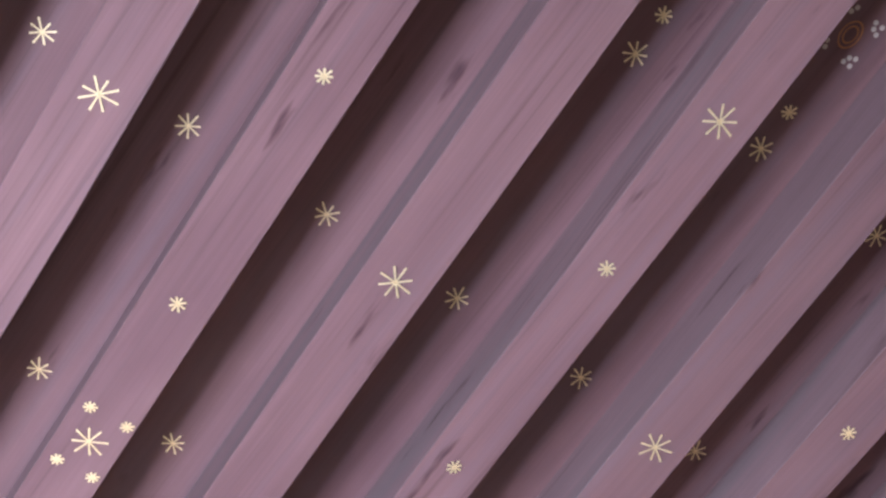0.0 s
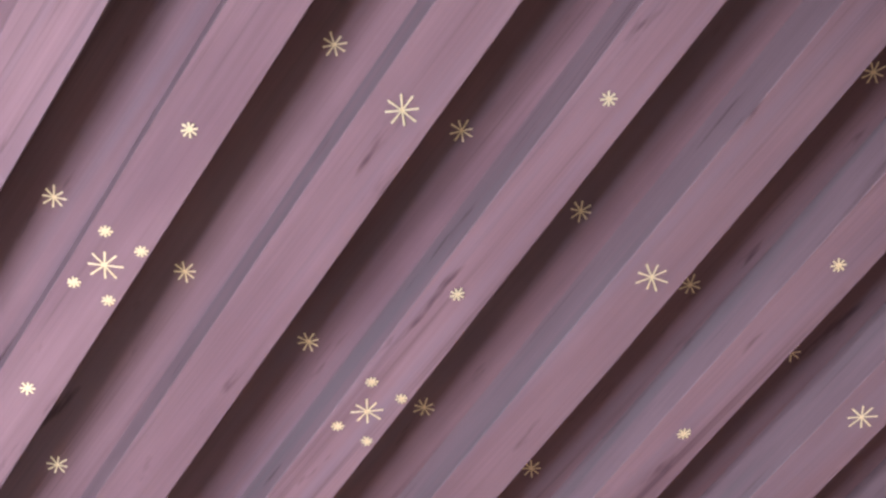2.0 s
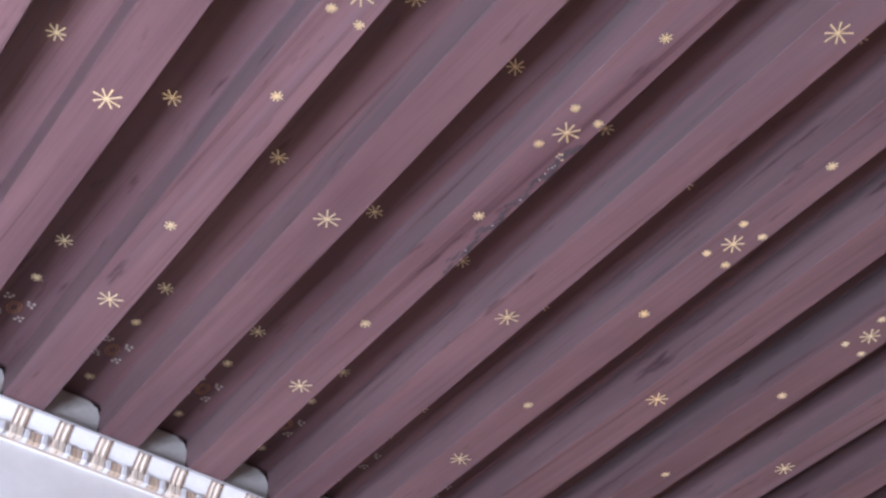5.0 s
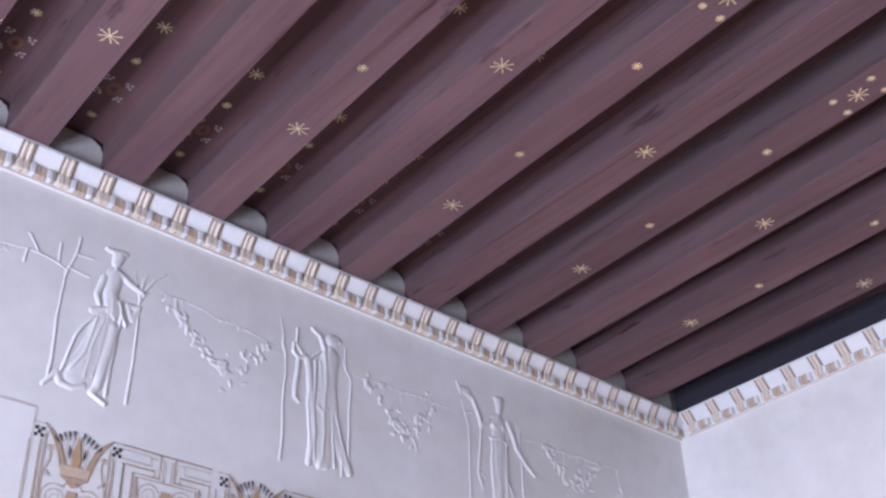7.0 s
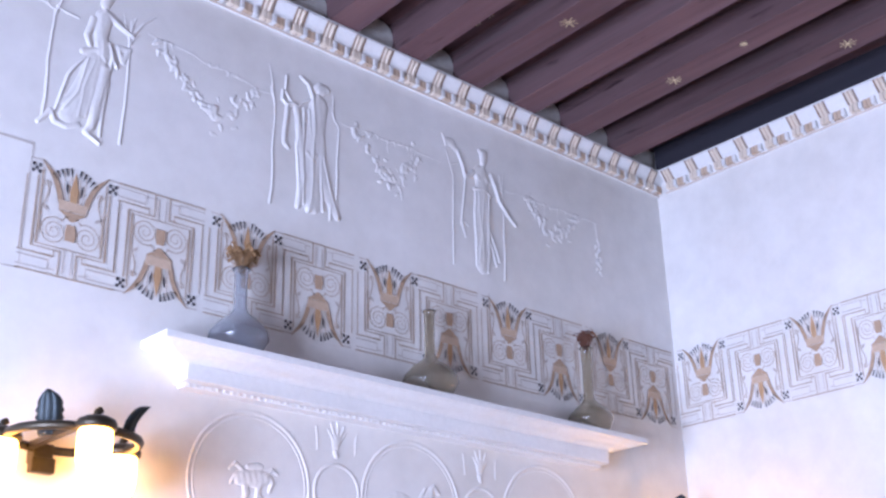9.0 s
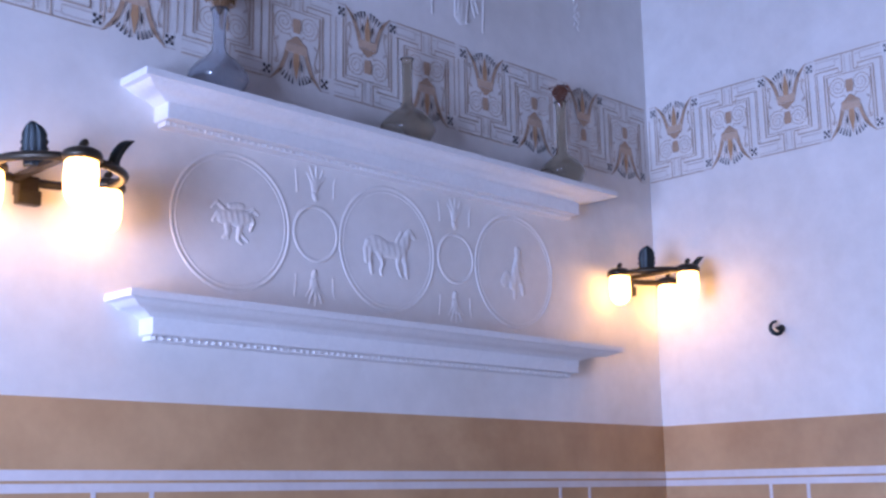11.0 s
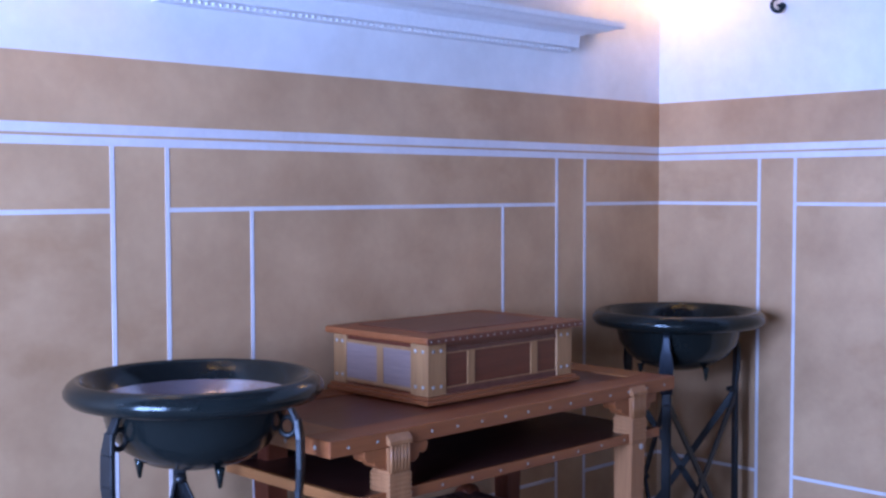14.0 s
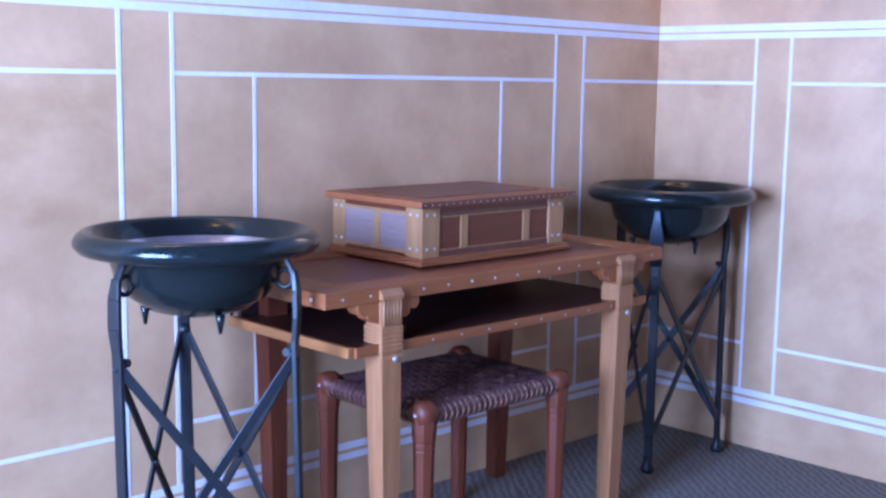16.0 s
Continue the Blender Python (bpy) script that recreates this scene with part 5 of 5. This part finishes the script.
def desk():
    x0, x1, y0, y1, h = -1.885, -0.672, -0.535, -0.030, 0.752
    d = tagged(empty("writing_desk"), "honey and dark red wooden writing desk studded with bright nails", "desk")
    th = 0.036
    for a in ((x0, x1, y0, y0 + 0.085), (x0, x1, y1 - 0.085, y1)):
        part("long_rail", boxed(*a, h - th, h, 0.003), OAK_X, d)
    for a in ((x0, x0 + 0.10, y0 + 0.086, y1 - 0.086), (x1 - 0.10, x1, y0 + 0.086, y1 - 0.086)):
        part("side_rail", boxed(*a, h - th, h - 0.0005, 0.003), OAK_Y, d)
    part("inlaid_top", boxed(x0 + 0.101, x1 - 0.101, y0 + 0.086, y1 - 0.086, h - th + 0.004, h - 0.003), MAHOG, d, "dark red inlaid panel")
    # legs
    LX = (-1.700, -0.847)
    LY = (y0 + 0.022, y1 - 0.045)
    for iy, ly in enumerate(LY):
        for ix, lx in enumerate(LX):
            front = iy == 0
            out = -1 if ix == 0 else 1
            bm = bmesh.new()
            # shaft tapering from the outside, a waist and a block above
            secs = [(0.0, 0.012, 0.021), (0.02, 0.0115, 0.0215), (0.50, 0.002, 0.0280), (0.585, 0.0, 0.0300), (0.592, 0.0, 0.0285), (0.600, 0.0, 0.0310), (0.655, 0.0, 0.0310), (0.662, 0.0, 0.0290), (0.716, 0.0, 0.0300)]
            rings = []
            for z, shift, ww in secs:
                rings.append([bm.verts.new((lx - out * shift + sx * ww, ly + sy * ww, z)) for sx, sy in ((-1, -1), (1, -1), (1, 1), (-1, 1))])
            for a, b in zip(rings[:-1], rings[1:]):
                for j in range(4):
                    k = (j + 1) % 4
                    bm.faces.new((a[j], a[k], b[k], b[j]))
            bm.faces.new(rings[0][::-1])
            bm.faces.new(rings[-1])
            bmesh.ops.bevel(bm, geom=[e for e in bm.edges if abs(e.verts[0].co.z - e.verts[1].co.z) > 0.01], offset=0.0025, segments=2, affect="EDGES")
            # back legs take the darker stool wood, so their shade is in the colour
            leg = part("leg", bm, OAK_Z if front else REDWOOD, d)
            if front:
                # carved head: flutes below a hood that laps over the rail, bands underneath
                bm = bmesh.new()
                f = ly - 0.030
                for j in range(6):
                    xx = lx - 0.024 + j * 0.0096
                    tube(bm, [(xx, f, 0.662), (xx, f, 0.722)], 0.0043, 6)
                for z in (0.604, 0.613, 0.624, 0.634, 0.645, 0.654):
                    box(bm, lx - 0.0325, lx + 0.0325, f - 0.0025, ly + 0.0315, z - 0.0036, z + 0.0036, 0.0018)
                prism(bm, [(-f - 0.010, 0.722), (-f + 0.005, 0.722), (-f + 0.005, 0.730), (-y0 + 0.001, 0.744), (-f - 0.010, 0.744)], (0, -1, 0), (0, 0, 1), (1, 0, 0), lx - 0.032, lx + 0.032)
                part("carved_head", bm, OAK_Z, d)
                nail(leg, lx + 0.012, f, 0.582, r=0.0085)
            # scrolled brackets
            for sx in (-1, 1):
                bm = bmesh.new()
                pts = [(0.0, 0.0), (0.060, 0.0), (0.062, -0.010), (0.056, -0.022), (0.046, -0.026), (0.036, -0.022), (0.032, -0.034), (0.020, -0.042), (0.010, -0.040), (0.0, -0.050)]
                prism(bm, pts, (sx, 0, 0), (0, 0, 1), (0, 1, 0), -0.020, 0.020)
                for v in bm.verts:
                    v.co += Vector((lx + sx * 0.0295, ly, h - th - 0.0005))
                part("bracket", bm, OAK_X, d)
    # lower shelf and back, both coloured darker for the shade below the top
    part("shelf", boxed(-1.795, -0.745, y0 + 0.012, y1 - 0.02, 0.598, 0.618, 0.003), MAHOG_SHADE, d, "dark red lower shelf, deepened in colour for shade")
    part("shelf_edge", boxed(-1.797, -0.743, y0 + 0.000, y0 + 0.011, 0.596, 0.620, 0.002), OAK_X, d)
    part("shelf_edge", boxed(-1.811, -1.796, y0 + 0.012, y1 - 0.02, 0.596, 0.620, 0.002), OAK_Y, d)
    part("back_panel", boxed(-1.785, -0.775, y1 - 0.036, y1 - 0.022, 0.6185, h - th - 0.001), BACK_SHADE, d)
    for i in range(15):
        x = x0 + 0.05 + i * (x1 - x0 - 0.1) / 14
        nail(d, x, y0, h - 0.019, r=0.0037)
    for i in range(5):
        nail(d, x0, y0 + 0.05 + i * 0.1, h - 0.019, (-1, 0, 0), 0.0055)
    for i in range(9):
        nail(d, -1.66 + i * 0.095, y0, 0.608, r=0.0034)
    return d


desk()


def chest():
    x0, x1, y0, y1, z0 = -1.462, -0.928, -0.380, -0.026, 0.752
    c = tagged(empty("wooden_box"), "inlaid wooden box with dark red panels on the desk", "box")
    part("plinth", boxed(x0 - 0.017, x1 + 0.015, y0 - 0.017, y1 + 0.006, z0 + 0.0005, z0 + 0.012, 0.003), OAK_X, c)
    part("plinth_moulding", boxed(x0 - 0.009, x1 + 0.009, y0 - 0.009, y1 + 0.004, z0 + 0.0115, z0 + 0.019, 0.003), OAK_X, c)
    part("body", boxed(x0 + 0.006, x1 - 0.006, y0 + 0.006, y1 - 0.006, z0 + 0.018, z0 + 0.146), MAHOG, c, "dark red panelled box body")
    zt = z0 + 0.144
    for sx, xs in ((1, x0), (-1, x1)):
        a, b = sorted((xs, xs + sx * 0.062))
        part("corner_post", boxed(a, b, y0, y0 + 0.062, z0 + 0.018, zt, 0.003), PALE_Z, c)
        part("corner_post", boxed(a, b, y1 - 0.05, y1, z0 + 0.018, zt, 0.003), PALE_Z, c)
    for za, zc in ((0.018, 0.034), (0.120, 0.130)):
        part("front_rail", boxed(x0 + 0.063, x1 - 0.063, y0 + 0.003, y0 + 0.0075, z0 + za, z0 + zc), MAHOG_Z, c)
    for xx in (x0 + 0.150, x1 - 0.150):
        part("inlay_strip", boxed(xx - 0.012, xx + 0.012, y0 + 0.002, y0 + 0.008, z0 + 0.0365, z0 + 0.1175), PALE_Z, c)
    for za, zc in ((0.034, 0.0365), (0.1175, 0.120)):
        part("inlay_strip", boxed(x0 + 0.063, x1 - 0.063, y0 + 0.002, y0 + 0.008, z0 + za, z0 + zc), PALE_Z, c)
    for ya, yb in ((y0 + 0.0625, (y0 + y1) / 2 - 0.0145), ((y0 + y1) / 2 + 0.0105, y1 - 0.0505)):
        part("side_panel", boxed(x0 + 0.0030, x0 + 0.0065, ya, yb, z0 + 0.0345, z0 + 0.1235), SHEEN_RED, c, "reddish side panel with window sheen in its colour")
    yy = (y0 + y1) / 2
    part("inlay_strip", boxed(x0 + 0.002, x0 + 0.008, yy - 0.014, yy + 0.010, z0 + 0.034, z0 + 0.124), PALE_Z, c)
    for za, zc in ((0.026, 0.034), (0.124, 0.132)):
        part("inlay_strip", boxed(x0 + 0.002, x0 + 0.008, y0 + 0.063, y1 - 0.051, z0 + za, z0 + zc), PALE_Z, c)
    for xs in (x0 + 0.018, x0 + 0.044, x1 - 0.044, x1 - 0.018):
        for zz in (z0 + 0.040, z0 + 0.126):
            nail(c, xs, y0, zz, r=0.0050)
    for ys_ in (y0 + 0.018, y0 + 0.044, y1 - 0.036, y1 - 0.014):
        for zz in (z0 + 0.040, z0 + 0.126):
            nail(c, x0, ys_, zz, (-1, 0, 0), 0.0052)
    lid = part("lid", boxed(x0 - 0.020, x1 + 0.020, y0 - 0.020, y1 + 0.010, z0 + 0.146, z0 + 0.163, 0.004), OAK_X, c)
    part("lid_panel", boxed(x0 + 0.050, x1 - 0.050, y0 + 0.050, y1 - 0.040, z0 + 0.158, z0 + 0.1655, 0.002), MAHOG, lid, "dark red lid panel")
    part("dark_edge", boxed(x0 - 0.0215, x1 + 0.0215, y0 - 0.0225, y0 - 0.0205, z0 + 0.147, z0 + 0.161), MAHOG, lid)
    for i in range(24):
        nail(lid, x0 - 0.010 + i * (x1 - x0 + 0.02) / 23, y0 - 0.0225, z0 + 0.154, r=0.0024)
    return c


chest()


def stool():
    x0, x1, y0, y1, h = -1.585, -1.110, -0.530, -0.165, 0.425
    s = tagged(empty("stool"), "low red-brown wooden stool with a woven leather seat", "stool")
    leg0 = None
    for lx in (x0, x1):
        for ly in (y0, y1):
            bm = bmesh.new()
            lathe(bm, [(0, 0), (0.020, 0.0), (0.021, 0.02), (0.0255, 0.330), (0.0265, 0.343), (0.0250, 0.346), (0.0265, 0.349), (0.0270, 0.360), (0.0252, 0.363), (0.0275, 0.366), (0.0300, 0.390), (0.0300, 0.436), (0.0, 0.436)], 8)
            for f in bm.faces:
                f.smooth = False
            leg = part("leg", bm, REDWOOD, s)
            leg.location = (lx, ly, 0)
            bm = bmesh.new()
            lathe(bm, [(0, 0.031), (0.018, 0.030), (0.029, 0.022), (0.032, 0.008), (0.032, -0.010), (0.026, -0.026), (0.0, -0.030)], 20, m=Matrix.Rotation(radians(90), 4, "Y"))
            k = part("knob", bm, REDWOOD, leg)
            k.location = (0, 0, 0.432)
            nail(k, 0.031 if lx == x1 else -0.031, 0, 0.0, (1 if lx == x1 else -1, 0, 0), 0.005)
    for a, b in (((x0, y0), (x1, y0)), ((x0, y1), (x1, y1)), ((x0, y0), (x0, y1)), ((x1, y0), (x1, y1))):
        d = Vector((b[0] - a[0], b[1] - a[1], 0)).normalized() * 0.028
        part("seat_rail", tube(bmesh.new(), [Vector((*a, h)) + d, Vector((*b, h)) - d], 0.0195, 10), REDWOOD, s)
    # woven straps, over and under, wrapped round the rails
    nx, ny = 22, 17
    for i in range(nx):
        x = x0 + 0.030 + (x1 - x0 - 0.060) * (i + 0.5) / nx
        w = (x1 - x0 - 0.060) / nx * 0.46
        bm = bmesh.new()
        pts = [(y0 + 0.002, h - 0.022), (y0 - 0.015, h - 0.017), (y0 - 0.0225, h), (y0 - 0.016, h + 0.016), (y0, h + 0.0235)]
        for j in range(ny):
            y = y0 + 0.028 + (y1 - y0 - 0.056) * (j + 0.5) / ny
            pts.append((y, h + 0.018 + (0.0035 if (i + j) % 4 < 2 else -0.0030)))
        pts += [(y1, h + 0.0235), (y1 + 0.016, h + 0.016), (y1 + 0.0225, h), (y1 + 0.002, h - 0.022)]
        prev = None
        for y, z in pts:
            cur = [bm.verts.new((x - w, y, z)), bm.verts.new((x, y, z + 0.0016)), bm.verts.new((x + w, y, z))]
            if prev:
                for q in range(2):
                    bm.faces.new((prev[q], prev[q + 1], cur[q + 1], cur[q])).smooth = True
            prev = cur
        part("strap", bm, LEATHER if i % 3 else PALELEATHER, s)
    for j in range(ny):
        y = y0 + 0.028 + (y1 - y0 - 0.056) * (j + 0.5) / ny
        w = (y1 - y0 - 0.056) / ny * 0.46
        bm = bmesh.new()
        pts = [(x0 + 0.002, h - 0.022), (x0 - 0.0225, h), (x0 - 0.016, h + 0.016), (x0, h + 0.0235)]
        for i in range(nx):
            x = x0 + 0.030 + (x1 - x0 - 0.060) * (i + 0.5) / nx
            pts.append((x, h + 0.018 + (-0.0030 if (i + j) % 4 < 2 else 0.0035)))
        pts += [(x1, h + 0.0235), (x1 + 0.016, h + 0.016), (x1 + 0.0225, h), (x1 + 0.002, h - 0.022)]
        prev = None
        for x, z in pts:
            cur = [bm.verts.new((x, y + w, z)), bm.verts.new((x, y, z + 0.0016)), bm.verts.new((x, y - w, z))]
            if prev:
                for q in range(2):
                    bm.faces.new((prev[q], prev[q + 1], cur[q + 1], cur[q])).smooth = True
            prev = cur
        part("strap", bm, LEATHER, s)
    # narrow pale lashings that bind the weave to the front and side rails
    for i in range(nx + 1):
        x = x0 + 0.030 + (x1 - x0 - 0.060) * i / nx
        part("lashing", tube(bmesh.new(), [(x, y0 - 0.010, h + 0.0225), (x, y0 - 0.021, h + 0.013), (x, y0 - 0.0250, h), (x, y0 - 0.020, h - 0.014), (x, y0 - 0.008, h - 0.022)], 0.0027, 6, squash=0.7), TICK, s)
    for j in range(ny + 1):
        y = y0 + 0.028 + (y1 - y0 - 0.056) * j / ny
        part("lashing", tube(bmesh.new(), [(x0 - 0.010, y, h + 0.0225), (x0 - 0.021, y, h + 0.013), (x0 - 0.0250, y, h), (x0 - 0.020, y, h - 0.014), (x0 - 0.008, y, h - 0.022)], 0.0027, 6, squash=0.7), TICK, s)
    return s


stool()


def basin_stand(cx, cy, angles, label, tassel=None, k=1.0, R=0.195, lean=(0, 0), lining=None):
    lining = lining or IRON
    b = tagged(empty("basin_stand", Matrix.Translation((cx, cy, 0))), label, "basin stand", "basin stands")
    bm = bmesh.new()
    lathe(bm, [(0.0, 0.706), (0.060, 0.708), (0.110, 0.722), (0.152, 0.750), (0.180, 0.788), (0.192, 0.832), (0.200, 0.842), (0.230, 0.840), (0.254, 0.846), (0.265, 0.858), (0.266, 0.868), (0.259, 0.880), (0.247, 0.889), (0.240, 0.8905), (0.235, 0.8890), (0.229, 0.883), (0.219, 0.874), (0.209, 0.862), (0.201, 0.850)], 72)
    bowl = part("bowl", bm, IRON, b, "dark bronze bowl with a wide rolled rim")
    bowl.matrix_basis = Matrix.Diagonal((k, k, 1, 1))
    bm = bmesh.new()
    lathe(bm, [(0.201, 0.850), (0.188, 0.834), (0.172, 0.816), (0.148, 0.796), (0.110, 0.780), (0.05, 0.772), (0.0, 0.771)], 64)
    part("bowl_lining", bm, lining, bowl, "metal bowl inside")
    for a in (20, 140, 260):
        bm = bmesh.new()
        p = Vector((0.118 * math.cos(radians(a)), 0.118 * math.sin(radians(a)), 0.722))
        tube(bm, [p, p + Vector((0, 0, -0.016)), p + Vector((0, 0, -0.040))], [0.011, 0.008, 0.0035], 8)
        part("spike", bm, IRON, bowl)
    LEAN = Vector((lean[0], lean[1], 0))
    tops = []
    for a in angles:
        u = Vector((math.cos(radians(a)), math.sin(radians(a)), 0))
        s = Vector((-u.y, u.x, 0))
        bm = bmesh.new()
        bar(bm, u * (R + 0.004) + LEAN + Vector((0, 0, 0.03)), u * R + Vector((0, 0, 0.665)), 0.028, 0.012, up=u, bev=0.002)
        leg = part("leg", bm, STEEL, b)
        z3 = lambda r, z: u * (R + r) + Vector((0, 0, z))
        if a != tassel:
            bm = bmesh.new()
            # flat upper plate, swelling a little, with a bracket towards the bowl
            bar(bm, z3(0.000, 0.650), z3(0.005, 0.705), 0.026, 0.012, up=u, bev=0.002, w2=0.036)
            bar(bm, z3(0.005, 0.704), z3(0.004, 0.765), 0.036, 0.012, up=u, bev=0.002, w2=0.034)
            bar(bm, z3(0.004, 0.764), z3(-0.002, 0.806), 0.034, 0.012, up=u, bev=0.002, w2=0.022)
            bar(bm, z3(-0.002, 0.800), z3(-0.020, 0.836), 0.022, 0.010, up=u, bev=0.002, w2=0.018)
            part("head", bm, STEEL, leg)
            bm = bmesh.new()
            c = u * (R - 0.022) + Vector((0, 0, 0.790))
            tube(bm, [c + (u * math.cos(t) * 0.85 - Vector((0, 0, 1)) * math.sin(t)) * 0.019 for t in [2 * math.pi * k / 16 for k in range(16)]], 0.0058, 6, closed=True)
            part("loop", bm, STEEL, leg)
        bm = bmesh.new()
        tube(bm, [z3(-0.016, 0.632) - s * 0.012, z3(-0.016, 0.632) + s * 0.012], 0.009, 10)
        bar(bm, z3(-0.018, 0.632), z3(0.004, 0.640), 0.014, 0.012, up=s)
        part("joint", bm, STEEL, leg)
        bm = bmesh.new()
        lathe(bm, [(0, 0), (0.020, 0), (0.023, 0.012), (0.015, 0.030), (0.012, 0.048), (0.0, 0.050)], 14)
        f = part("hoof_foot", bm, STEEL, leg, "", True)
        f.location = u * (R + 0.005) + LEAN
        tops.append(u)
    for i in range(3):
        p, q = tops[i], tops[(i + 1) % 3]
        for side, (a, c) in enumerate(((p, q), (q, p))):
            bm = bmesh.new()
            off = (a - c).cross(Vector((0, 0, 1))).normalized() * (0.006 if side else -0.006)
            bar(bm, a * R + Vector((0, 0, 0.628)) + off, c * (R + 0.002) + LEAN * 0.85 + Vector((0, 0, 0.110)) + off, 0.021, 0.007, up=(a + c).normalized(), bev=0.0015)
            part("brace", bm, STEEL, b)
        mid = (p * R + q * R) / 2
        bm = bmesh.new()
        bmesh.ops.create_icosphere(bm, subdivisions=2, radius=0.010, matrix=Matrix.Translation(mid + Vector((0, 0, 0.368))))
        part("rivet", bm, STEEL, b, "", True)
    if tassel is not None:
        u = Vector((math.cos(radians(tassel)), math.sin(radians(tassel)), 0))
        bm = bmesh.new()
        t = Vector((-u.y, u.x, 0))
        for j in range(5):
            w = (j - 2) / 2
            tube(bm, curve2([u * 0.202 + t * w * 0.005 + Vector((0, 0, 0.832)), u * 0.206 + t * w * 0.009 + Vector((0, 0, 0.790)), u * 0.203 + t * w * 0.0165 + Vector((0, 0, 0.740)), u * 0.198 + t * w * 0.014 + Vector((0, 0, 0.655))], 4), 0.0048, 6)
        part("palmette_mount", bm, PALEBR, bowl, "fluted palmette mount")
    return b


basin_stand(-2.078, -0.345, (-52, 68, 188), "dark bronze basin on a folding tripod beside the desk", None, 0.972, 0.212, (0.010, -0.006), BOWLIN)
basin_stand(-0.291, -0.283, (205, -32, 87), "dark bronze basin on a folding tripod in the corner", 205)
